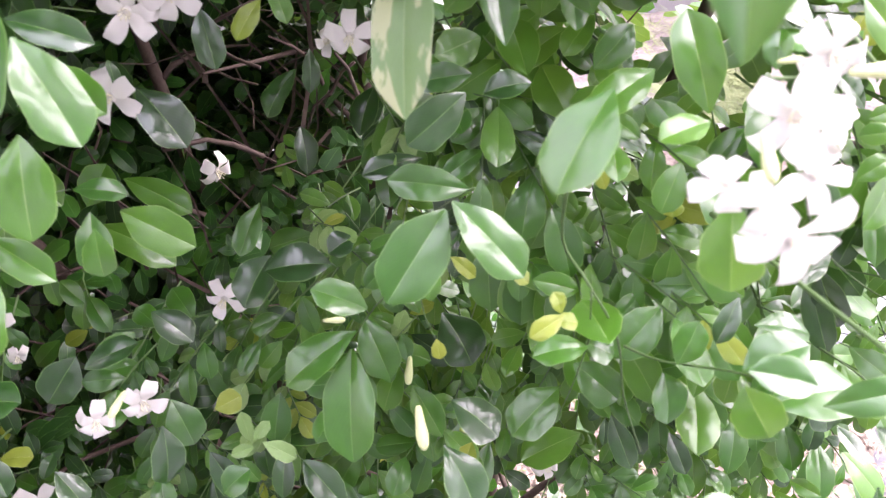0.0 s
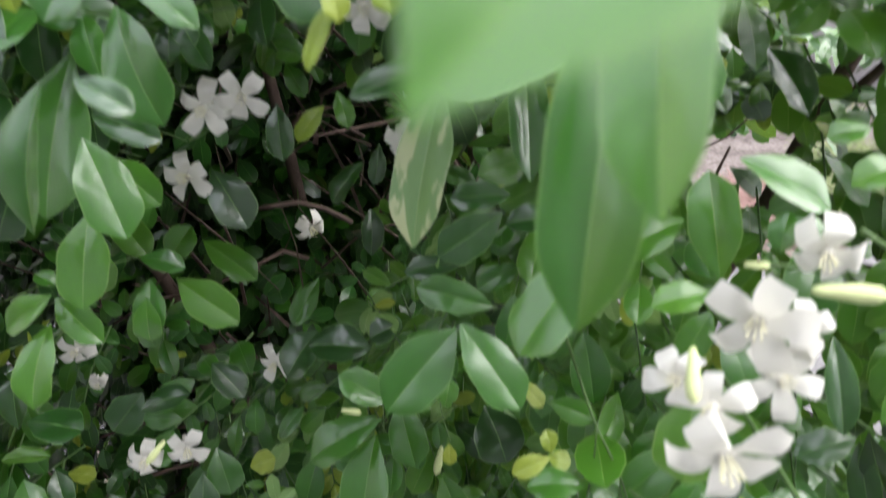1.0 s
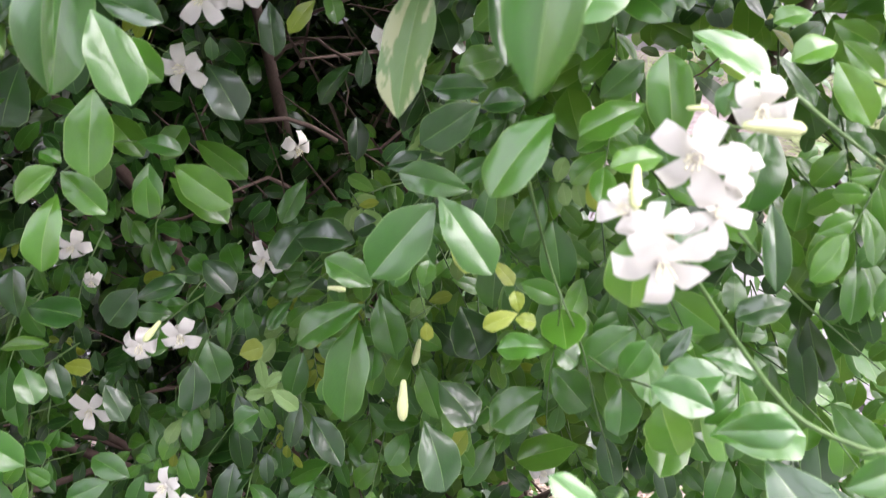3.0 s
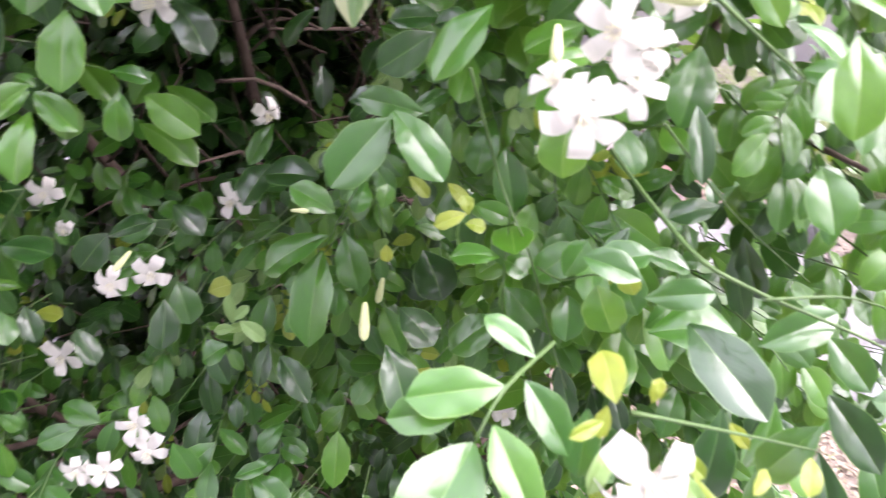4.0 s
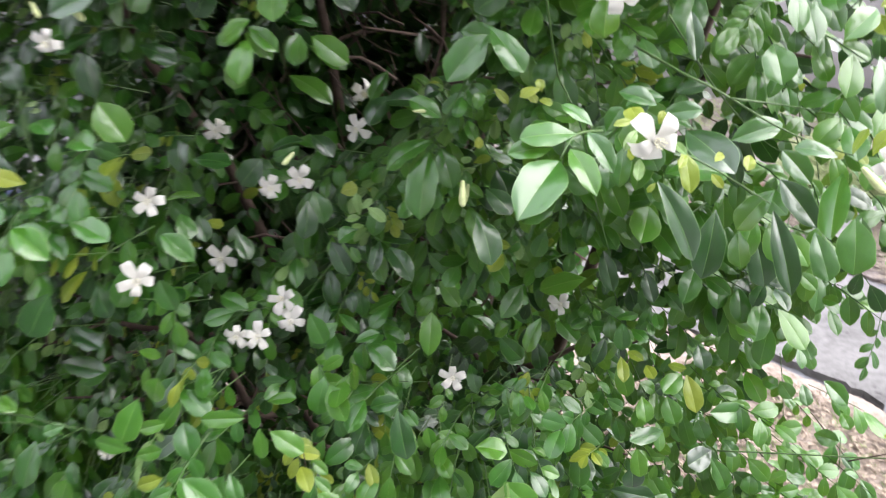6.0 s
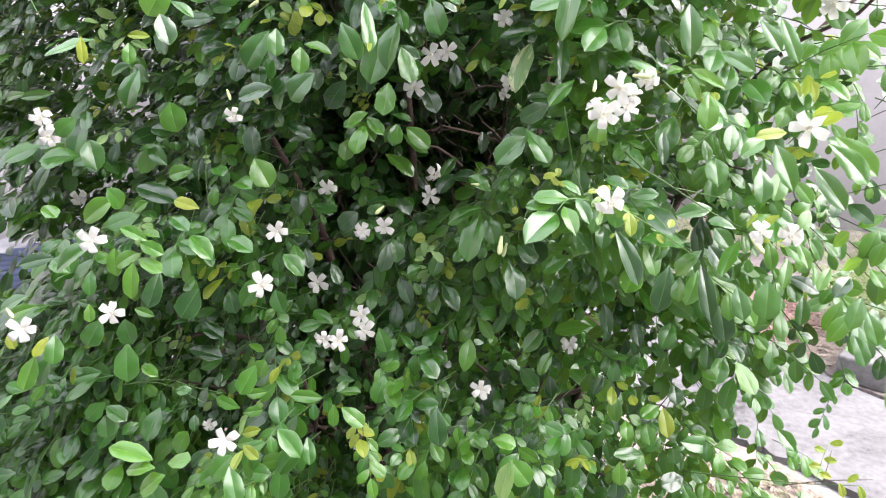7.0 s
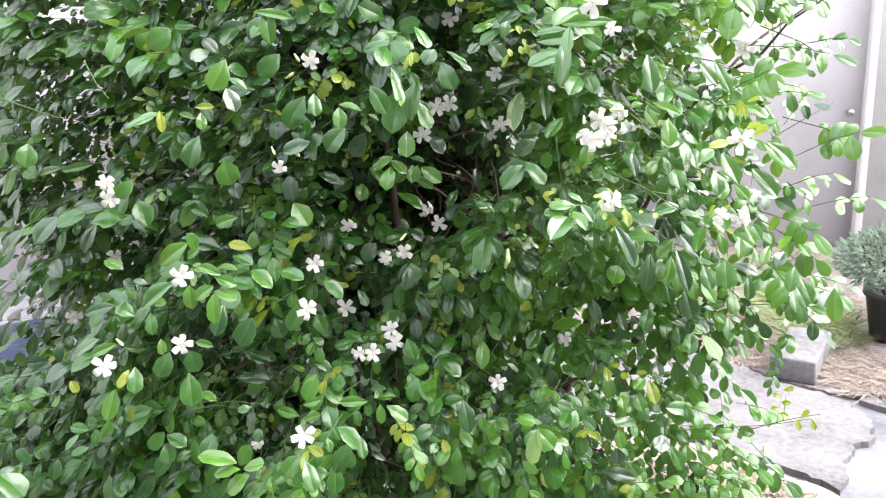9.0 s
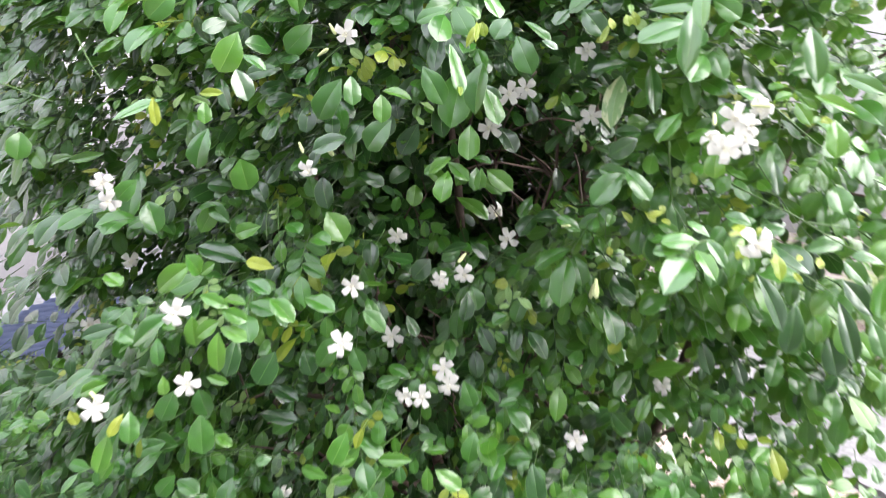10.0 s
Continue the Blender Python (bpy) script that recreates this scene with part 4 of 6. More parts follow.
# its young yellow leaflets
leaf(PALE, (0.006, 0.201, 1.270), (0.008, 0.187, 1.262), 0.005, (0.23, -0.81, 0.54))
leaf(YOUNG, (0.033, 0.213, 1.282), (0.026, 0.199, 1.278), 0.004, (0.14, -0.85, 0.51))
leaf(YOUNG, (-0.125, 0.183, 1.261), (-0.122, 0.165, 1.244), 0.005, (0.59, -0.62, 0.53))
leaf(YOUNG, (-0.136, 0.156, 1.208), (-0.131, 0.143, 1.200), 0.005, (0.58, -0.50, 0.64))
# crown over the hollow
leaf(MID, (-0.095, 0.207, 1.248), (-0.078, 0.189, 1.216), 0.023, (-0.11, -0.89, 0.44))
leaf(MID, (-0.103, 0.212, 1.263), (-0.113, 0.197, 1.246), 0.021, (0.13, -0.76, 0.63))
leaf(MID, (-0.086, 0.202, 1.260), (-0.061, 0.197, 1.243), 0.011, (0.38, -0.57, 0.73))
leaf(YOUNG, (-0.126, 0.203, 1.261), (-0.122, 0.198, 1.248), 0.009, (0.08, -0.93, 0.36))
leaf(YOUNG, (-0.124, 0.193, 1.260), (-0.135, 0.179, 1.240), 0.008, (0.11, -0.86, 0.50))
leaf(BRIGHT, (-0.143, 0.208, 1.276), (-0.127, 0.205, 1.265), 0.010, (0.40, -0.56, 0.72))
leaf(MID, (-0.110, 0.143, 1.287), (-0.092, 0.130, 1.263), 0.020, (0.64, -0.36, 0.68))
leaf(MID, (-0.146, 0.168, 1.243), (-0.131, 0.149, 1.200), 0.015, (0.65, -0.58, 0.48))
leaf(MID, (0.060, 0.172, 1.277), (0.022, 0.165, 1.275), 0.011, (0.07, -0.60, 0.80))
leaf(PALE, (-0.196, 0.227, 1.187), (-0.182, 0.228, 1.179), 0.007, (0.44, -0.50, 0.74))
leaf(PALE, (-0.205, 0.236, 1.173), (-0.196, 0.233, 1.164), 0.007, (0.48, -0.45, 0.75))
leaf(MID, (0.122, 0.212, 1.176), (0.106, 0.212, 1.179), 0.010, (0.19, -0.45, 0.87))
# outer bough on the side of the open yard
leaf(BRIGHT, (0.266, 0.148, 1.148), (0.296, 0.130, 1.123), 0.020, (-0.04, -0.84, 0.54))
leaf(MID, (0.255, 0.148, 1.122), (0.279, 0.130, 1.094), 0.017, (-0.03, -0.83, 0.56))
leaf(MID, (0.222, 0.138, 1.140), (0.238, 0.120, 1.108), 0.017, (0.01, -0.84, 0.55))
leaf(YOUNG, (0.226, 0.118, 1.153), (0.203, 0.100, 1.151), 0.010, (0.00, -0.84, 0.54))
leaf(BRIGHT, (0.213, 0.138, 1.144), (0.196, 0.120, 1.133), 0.013, (0.02, -0.84, 0.54))
leaf(BRIGHT, (0.245, 0.138, 1.047), (0.242, 0.120, 1.026), 0.010, (-0.01, -0.78, 0.63))
leaf(MID, (0.182, 0.158, 1.079), (0.153, 0.140, 1.075), 0.014, (0.06, -0.80, 0.59))
leaf(MID, (0.181, 0.208, 1.114), (0.186, 0.190, 1.094), 0.021, (0.07, -0.83, 0.56))
leaf(DARK, (0.153, 0.168, 1.020), (0.147, 0.150, 0.980), 0.020, (0.09, -0.77, 0.64))
leaf(MID, (0.212, 0.168, 1.007), (0.220, 0.150, 0.983), 0.017, (0.03, -0.76, 0.65))
leaf(MID, (0.240, 0.188, 1.009), (0.240, 0.170, 0.978), 0.025, (0.00, -0.76, 0.64))
leaf(MID, (0.334, 0.228, 0.977), (0.344, 0.210, 0.952), 0.017, (-0.08, -0.75, 0.66))
leaf(MID, (0.327, 0.228, 0.990), (0.318, 0.210, 0.964), 0.017, (-0.08, -0.76, 0.65))
leaf(DARK, (0.314, 0.228, 1.009), (0.300, 0.210, 0.994), 0.015, (-0.07, -0.77, 0.64))
leaf(BRIGHT, (0.255, 0.168, 1.054), (0.264, 0.150, 1.037), 0.010, (-0.02, -0.79, 0.62))
leaf(BRIGHT, (0.168, 0.168, 1.175), (0.169, 0.150, 1.148), 0.018, (0.08, -0.86, 0.51))
leaf(MID, (0.173, 0.188, 1.208), (0.201, 0.170, 1.195), 0.014, (0.08, -0.88, 0.47))
leaf(MID, (0.202, 0.188, 1.234), (0.219, 0.170, 1.211), 0.011, (0.04, -0.89, 0.45))
leaf(MID, (0.217, 0.188, 1.237), (0.233, 0.170, 1.203), 0.013, (0.03, -0.89, 0.45))
leaf(MID, (0.144, 0.168, 1.246), (0.150, 0.150, 1.205), 0.018, (0.12, -0.89, 0.43))
leaf(BRIGHT, (0.151, 0.168, 1.194), (0.179, 0.150, 1.182), 0.010, (0.10, -0.87, 0.49))
leaf(YOUNG, (0.238, 0.158, 1.176), (0.228, 0.140, 1.189), 0.008, (-0.00, -0.86, 0.51))
leaf(YOUNG, (0.240, 0.158, 1.176), (0.238, 0.140, 1.193), 0.009, (-0.01, -0.86, 0.51))
leaf(YOUNG, (0.249, 0.158, 1.172), (0.242, 0.140, 1.189), 0.009, (-0.02, -0.86, 0.51))
leaf(YOUNG, (0.248, 0.158, 1.192), (0.256, 0.140, 1.197), 0.007, (-0.02, -0.87, 0.49))
leaf(YOUNG, (0.244, 0.138, 1.165), (0.255, 0.120, 1.171), 0.010, (-0.01, -0.85, 0.52))
leaf(YOUNG, (0.251, 0.138, 1.158), (0.261, 0.120, 1.168), 0.011, (-0.02, -0.85, 0.53))
leaf(MID, (0.288, 0.228, 1.021), (0.274, 0.210, 1.045), 0.013, (-0.04, -0.78, 0.63))
leaf(MID, (0.299, 0.248, 1.030), (0.305, 0.230, 1.050), 0.012, (-0.05, -0.78, 0.62))
leaf(BRIGHT, (0.296, 0.228, 1.016), (0.286, 0.210, 0.998), 0.011, (-0.05, -0.77, 0.63))
leaf(BRIGHT, (0.310, 0.248, 1.008), (0.319, 0.230, 1.026), 0.011, (-0.06, -0.77, 0.63))
leaf(BRIGHT, (0.329, 0.228, 1.019), (0.338, 0.210, 1.009), 0.012, (-0.08, -0.77, 0.63))
# left bough, between its flowers
leaf(MID, (-0.377, 0.088, 1.040), (-0.375, 0.070, 1.064), 0.018, (0.58, -0.58, 0.57))
leaf(BRIGHT, (-0.350, 0.078, 1.021), (-0.315, 0.060, 1.027), 0.011, (0.57, -0.58, 0.59))
leaf(DARK, (-0.373, 0.128, 0.960), (-0.379, 0.110, 0.923), 0.020, (0.54, -0.57, 0.62))
leaf(DARK, (-0.355, 0.168, 0.928), (-0.370, 0.150, 0.896), 0.028, (0.51, -0.58, 0.64))
leaf(MID, (-0.451, 0.118, 0.896), (-0.460, 0.100, 0.868), 0.024, (0.57, -0.51, 0.64))
leaf(BRIGHT, (-0.501, 0.068, 0.864), (-0.506, 0.050, 0.829), 0.019, (0.59, -0.46, 0.66))
leaf(YOUNG, (-0.477, 0.068, 0.892), (-0.483, 0.050, 0.875), 0.011, (0.59, -0.48, 0.65))
leaf(BRIGHT, (-0.248, 0.108, 0.878), (-0.258, 0.090, 0.851), 0.020, (0.44, -0.57, 0.69))
leaf(MID, (-0.314, 0.168, 0.995), (-0.273, 0.150, 0.991), 0.020, (0.50, -0.62, 0.60))
leaf(DARK, (-0.403, 0.228, 0.855), (-0.358, 0.210, 0.850), 0.020, (0.50, -0.56, 0.66))
leaf(DARK, (-0.423, 0.228, 0.815), (-0.363, 0.210, 0.823), 0.021, (0.50, -0.54, 0.67))
leaf(MID, (-0.354, 0.128, 1.025), (-0.320, 0.110, 1.020), 0.016, (0.55, -0.60, 0.58))
leaf(MID, (-0.334, 0.188, 1.068), (-0.314, 0.170, 1.064), 0.018, (0.53, -0.65, 0.55))
leaf(BRIGHT, (-0.563, 0.168, 1.006), (-0.528, 0.150, 1.001), 0.019, (0.63, -0.53, 0.56))
leaf(MID, (-0.310, 0.188, 1.054), (-0.281, 0.170, 1.054), 0.020, (0.51, -0.65, 0.56))
# nearest leaves
leaf(BRIGHT, (0.0708, 0.0496, 1.2909), (0.0486, 0.0204, 1.2758), 0.0185, (-0.02, -0.66, 0.75), 2)
leaf(MID, (0.0610, 0.0920, 1.2761), (0.0600, 0.0668, 1.2482), 0.0130, (-0.30, -0.95, -0.05), 0)
leaf(MID, (0.073, 0.196, 1.270), (0.095, 0.194, 1.255), 0.019, (0.17, -0.92, 0.35))
leaf(MID, (0.071, 0.195, 1.270), (0.023, 0.182, 1.267), 0.021, (0.20, -0.86, 0.47))
leaf(BRIGHT, (0.112, 0.189, 1.284), (0.051, 0.187, 1.286), 0.016, (0.05, -0.89, 0.45))

stem([(0.043, 0.195, 1.153), (0.048, 0.251, 1.089), (0.056, 0.234, 1.077), (0.068, 0.230, 1.050), (0.078, 0.253, 0.993), (0.091, 0.263, 0.943)], 0.0008)
stem([(0.071, 0.231, 1.045), (0.083, 0.219, 1.046), (0.095, 0.177, 1.076), (0.105, 0.158, 1.085)], 0.00065)
stem([(0.056, 0.229, 1.053), (0.053, 0.250, 1.009), (0.051, 0.312, 0.917)], 0.0005)
stem([(0.057, 0.232, 1.076), (0.056, 0.230, 1.049)], 0.0005)
stem([(-0.007, 0.268, 1.098), (-0.011, 0.242, 1.092), (-0.039, 0.272, 1.046), (-0.055, 0.283, 1.018)], 0.0006)
stem([(0.013, 0.262, 1.111), (0.001, 0.267, 1.102), (-0.007, 0.267, 1.097)], 0.0005)
stem([(-0.015, 0.259, 1.067), (-0.015, 0.264, 1.046), (-0.011, 0.260, 1.034)], 0.00045)
stem([(0.128, 0.206, 1.180), (0.149, 0.222, 1.162), (0.178, 0.246, 1.138)], 0.001)
stem([(0.101, 0.198, 1.172), (0.110, 0.199, 1.171), (0.120, 0.194, 1.172)], 0.0008)
stem([(0.117, 0.195, 1.134), (0.158, 0.252, 1.074), (0.194, 0.278, 1.034), (0.209, 0.266, 1.026)], 0.0007)
stem([(0.176, 0.266, 1.004), (0.187, 0.247, 1.002), (0.199, 0.234, 0.992)], 0.0006)
stem([(-0.180, 0.237, 1.120), (-0.151, 0.236, 1.136), (-0.155, 0.263, 1.126)], 0.0005)
stem([(-0.010, 0.289, 1.198), (-0.006, 0.292, 1.209), (-0.005, 0.304, 1.217)], 0.0005)
stem([(0.081, 0.118, 1.085), (0.068, 0.084, 1.093), (0.061, 0.070, 1.085)], 0.0008)
stem([(0.122, 0.143, 1.111), (0.140, 0.131, 1.104), (0.175, 0.150, 1.080), (0.199, 0.150, 1.069), (0.209, 0.119, 1.073)], 0.0009)
stem([(0.147, 0.130, 1.100), (0.181, 0.149, 1.091), (0.202, 0.135, 1.090)], 0.0006)
stem([(0.103, 0.080, 1.092), (0.133, 0.095, 1.075), (0.174, 0.126, 1.042)], 0.0007)
stem([(0.196, 0.277, 0.740), (0.260, 0.264, 0.755), (0.315, 0.251, 0.769), (0.362, 0.239, 0.786)], 0.0008)
stem([(-0.086, 0.322, 0.823), (-0.068, 0.294, 0.814)], 0.0007, bark)
stem([(0.046, 0.366, 0.701), (0.065, 0.336, 0.690), (0.076, 0.296, 0.665)], 0.00175, bark)
stem([(-0.697, 0.168, 1.230), (-0.647, 0.185, 1.208), (-0.621, 0.198, 1.195)], 0.0012)
stem([(-0.550, 0.170, 1.266), (-0.530, 0.161, 1.237), (-0.508, 0.149, 1.220)], 0.0009)
stem([(0.276, 0.639, 1.178), (0.355, 0.696, 1.258), (0.439, 0.757, 1.309), (0.524, 0.808, 1.361)], 0.00325, bark)
stem([(0.313, 0.627, 1.312), (0.408, 0.669, 1.318), (0.491, 0.721, 1.336)], 0.00175, bark)
stem([(0.360, 0.535, 1.114), (0.408, 0.551, 1.140), (0.458, 0.578, 1.164)], 0.0008, bark)
stem([(0.296, 0.256, 0.759), (0.337, 0.258, 0.773), (0.379, 0.258, 0.784)], 0.00065, bark)
stem([(0.334, 0.257, 0.772), (0.338, 0.266, 0.805)], 0.0005)
stem([(0.123, 0.363, 0.822), (0.148, 0.365, 0.812)], 0.0006, bark)
stem([(-0.175, 0.386, 1.061), (-0.154, 0.389, 1.032)], 0.0007, bark)
stem([(-0.347, 0.192, 1.089), (-0.348, 0.188, 1.049), (-0.335, 0.171, 1.022)], 0.0006)
stem([(-0.457, 0.135, 0.802), (-0.403, 0.144, 0.811), (-0.339, 0.142, 0.797)], 0.0006)
stem([(-0.156, 0.173, 0.799), (-0.156, 0.172, 0.759), (-0.162, 0.158, 0.733)], 0.00055, bark)

# yellow young leaves round the near flower
leaf(YOUNG, (0.094, 0.058, 1.108), (0.086, 0.051, 1.108), 0.004, (0.10, -0.80, 0.55))
leaf(PALE, (0.096, 0.054, 1.105), (0.091, 0.043, 1.099), 0.005, (0.10, -0.80, 0.55))
leaf(PALE, (0.111, 0.052, 1.101), (0.117, 0.043, 1.098), 0.004, (0.10, -0.80, 0.55))
leaf(PALE, (0.098, 0.047, 1.094), (0.097, 0.036, 1.088), 0.005, (0.10, -0.80, 0.55))
leaf(YOUNG, (0.118, 0.051, 1.095), (0.115, 0.041, 1.092), 0.004, (0.10, -0.80, 0.55))
leaf(YOUNG, (0.150, 0.075, 1.087), (0.148, 0.065, 1.083), 0.006, (0.10, -0.80, 0.55))
leaf(YOUNG, (0.136, 0.065, 1.091), (0.132, 0.057, 1.090), 0.004, (0.10, -0.80, 0.55))
# leaves that stand out on the flank and the low skirt
leaf(MID, (-0.484, 0.249, 1.168), (-0.513, 0.246, 1.155), 0.014, (-0.06, -0.88, 0.54))
leaf(MID, (-0.478, 0.248, 1.168), (-0.454, 0.238, 1.150), 0.016, (-0.09, -0.88, 0.54))
leaf(MID, (-0.419, 0.239, 1.238), (-0.435, 0.222, 1.228), 0.015, (0.22, -0.71, 0.67))
leaf(DARK, (-0.422, 0.237, 1.231), (-0.440, 0.219, 1.212), 0.017, (-0.06, -0.77, 0.50))
leaf(DARK, (-0.427, 0.233, 1.215), (-0.408, 0.214, 1.184), 0.017, (-0.08, -0.87, 0.48))
leaf(MID, (-0.432, 0.254, 1.124), (-0.449, 0.245, 1.110), 0.016, (0.22, -0.70, 0.68))
leaf(MID, (-0.425, 0.253, 1.126), (-0.399, 0.252, 1.130), 0.013, (0.17, -0.85, 0.51))
leaf(DARK, (-0.411, 0.261, 1.097), (-0.397, 0.248, 1.076), 0.020, (0.10, -0.72, 0.70))
leaf(MID, (-0.600, 0.295, 1.101), (-0.583, 0.272, 1.081), 0.018, (0.20, -0.88, 0.61))
leaf(MID, (-0.481, 0.263, 1.069), (-0.450, 0.252, 1.049), 0.019, (0.12, -0.78, 0.46))
leaf(MID, (-0.345, 0.264, 1.103), (-0.337, 0.256, 1.081), 0.020, (0.04, -0.88, 0.73))
leaf(BRIGHT, (-0.455, 0.193, 1.002), (-0.437, 0.195, 1.016), 0.013, (0.20, -0.77, 0.51))
leaf(PALE, (-0.517, 0.243, 1.214), (-0.528, 0.231, 1.218), 0.007, (0.21, -0.76, 0.71))
leaf(PALE, (-0.514, 0.242, 1.213), (-0.503, 0.239, 1.207), 0.006, (0.19, -0.78, 0.54))
leaf(PALE, (-0.516, 0.242, 1.209), (-0.506, 0.234, 1.196), 0.008, (0.09, -0.80, 0.46))
leaf(PALE, (-0.536, 0.248, 1.196), (-0.528, 0.241, 1.185), 0.009, (-0.03, -0.70, 0.42))
leaf(PALE, (-0.468, 0.226, 1.201), (-0.475, 0.212, 1.187), 0.010, (-0.13, -0.75, 0.50))
leaf(PALE, (-0.459, 0.223, 1.196), (-0.433, 0.219, 1.189), 0.008, (0.06, -0.79, 0.52))
leaf(BRIGHT, (-0.727, 0.323, 1.114), (-0.777, 0.327, 1.104), 0.015, (0.25, -0.85, 0.54))
leaf(YOUNG, (-0.712, 0.317, 1.093), (-0.683, 0.317, 1.096), 0.006, (-0.07, -0.75, 0.50))
leaf(MID, (-0.702, 0.326, 1.223), (-0.691, 0.311, 1.201), 0.018, (-0.01, -0.72, 0.51))
leaf(MID, (-0.722, 0.334, 1.160), (-0.716, 0.317, 1.139), 0.015, (0.07, -0.68, 0.44))
leaf(PALE, (-0.394, 0.248, 1.062), (-0.383, 0.248, 1.065), 0.005, (-0.13, -0.85, 0.67))
leaf(PALE, (-0.391, 0.247, 1.057), (-0.381, 0.247, 1.059), 0.005, (0.10, -0.84, 0.52))
leaf(BRIGHT, (-0.487, 0.210, 0.638), (-0.454, 0.215, 0.680), 0.021, (-0.08, -0.79, 0.41))
leaf(BRIGHT, (-0.475, 0.210, 0.619), (-0.440, 0.215, 0.654), 0.019, (0.13, -0.68, 0.73))
leaf(YOUNG, (-0.269, 0.105, 0.793), (-0.248, 0.108, 0.801), 0.012, (0.14, -0.67, 0.41))
leaf(YOUNG, (-0.264, 0.098, 0.785), (-0.241, 0.088, 0.779), 0.012, (-0.03, -0.67, 0.67))
leaf(YOUNG, (-0.262, 0.095, 0.781), (-0.263, 0.070, 0.768), 0.010, (0.01, -0.67, 0.62))
leaf(MID, (-0.285, 0.093, 0.756), (-0.303, 0.070, 0.746), 0.017, (0.18, -0.83, 0.47))
leaf(MID, (-0.450, 0.195, 0.742), (-0.450, 0.163, 0.711), 0.027, (0.03, -0.87, 0.53))
leaf(BRIGHT, (-0.573, 0.233, 0.712), (-0.564, 0.224, 0.699), 0.013, (0.23, -0.82, 0.40))
leaf(MID, (-0.558, 0.249, 0.809), (-0.579, 0.246, 0.773), 0.025, (-0.13, -0.86, 0.67))
leaf(DARK, (-0.343, 0.209, 0.915), (-0.329, 0.195, 0.891), 0.022, (-0.00, -0.83, 0.43))
leaf(BRIGHT, (-0.283, 0.139, 0.820), (-0.259, 0.142, 0.827), 0.012, (0.24, -0.80, 0.47))
leaf(BRIGHT, (-0.277, 0.122, 0.808), (-0.254, 0.124, 0.815), 0.012, (-0.13, -0.89, 0.46))
leaf(BRIGHT, (-0.282, 0.125, 0.811), (-0.310, 0.120, 0.821), 0.014, (0.12, -0.86, 0.41))
leaf(MID, (-0.361, 0.148, 0.809), (-0.375, 0.137, 0.808), 0.012, (0.05, -0.84, 0.75))
leaf(DARK, (-0.343, 0.125, 0.791), (-0.337, 0.114, 0.777), 0.014, (-0.10, -0.77, 0.67))
leaf(MID, (-0.512, 0.233, 0.742), (-0.502, 0.219, 0.723), 0.017, (0.01, -0.66, 0.57))
leaf(BRIGHT, (-0.605, 0.238, 0.851), (-0.570, 0.236, 0.849), 0.012, (-0.05, -0.80, 0.41))
leaf(DARK, (0.213, 0.323, 0.930), (0.224, 0.313, 0.890), 0.026, (0.02, -0.84, 0.71))
leaf(MID, (0.300, 0.349, 0.942), (0.301, 0.337, 0.912), 0.017, (0.18, -0.78, 0.41))
leaf(DARK, (0.200, 0.319, 0.705), (0.177, 0.295, 0.704), 0.023, (-0.05, -0.84, 0.47))
leaf(MID, (0.229, 0.328, 0.748), (0.193, 0.301, 0.763), 0.020, (-0.06, -0.69, 0.45))
leaf(BRIGHT, (0.161, 0.296, 0.808), (0.145, 0.274, 0.802), 0.018, (-0.13, -0.68, 0.60))
leaf(YOUNG, (0.166, 0.298, 0.805), (0.176, 0.281, 0.777), 0.018, (0.25, -0.80, 0.72))
leaf(BRIGHT, (0.127, 0.279, 0.792), (0.131, 0.261, 0.778), 0.016, (0.11, -0.71, 0.66))
leaf(BRIGHT, (0.149, 0.288, 0.787), (0.157, 0.272, 0.769), 0.018, (0.05, -0.88, 0.47))
leaf(MID, (0.151, 0.297, 0.742), (0.120, 0.262, 0.755), 0.015, (0.20, -0.68, 0.72))
leaf(BRIGHT, (0.125, 0.265, 0.744), (0.129, 0.253, 0.721), 0.016, (-0.02, -0.74, 0.68))
leaf(DARK, (0.106, 0.303, 0.656), (0.151, 0.305, 0.648), 0.021, (0.11, -0.70, 0.58))
leaf(DARK, (0.124, 0.284, 0.704), (0.126, 0.281, 0.680), 0.022, (0.11, -0.74, 0.49))
leaf(MID, (0.201, 0.320, 0.695), (0.222, 0.321, 0.653), 0.019, (0.22, -0.67, 0.43))
leaf(MID, (0.208, 0.321, 0.718), (0.221, 0.309, 0.709), 0.015, (0.24, -0.67, 0.63))
leaf(MID, (0.182, 0.312, 0.746), (0.189, 0.299, 0.734), 0.017, (-0.13, -0.68, 0.44))
leaf(BRIGHT, (0.260, 0.331, 0.663), (0.275, 0.332, 0.673), 0.013, (0.24, -0.74, 0.42))
leaf(MID, (0.299, 0.352, 0.709), (0.321, 0.346, 0.707), 0.017, (-0.08, -0.75, 0.60))
leaf(MID, (0.277, 0.344, 0.773), (0.281, 0.329, 0.759), 0.013, (0.15, -0.68, 0.48))
leaf(MID, (0.255, 0.337, 0.779), (0.264, 0.324, 0.770), 0.015, (-0.15, -0.68, 0.40))
leaf(MID, (0.299, 0.353, 0.772), (0.322, 0.346, 0.751), 0.018, (0.20, -0.87, 0.68))
leaf(YOUNG, (0.112, 0.289, 0.832), (0.125, 0.277, 0.832), 0.009, (0.16, -0.69, 0.59))
leaf(YOUNG, (0.107, 0.287, 0.828), (0.110, 0.266, 0.816), 0.011, (0.20, -0.85, 0.64))
leaf(YOUNG, (0.129, 0.289, 0.819), (0.135, 0.274, 0.816), 0.011, (-0.02, -0.69, 0.67))
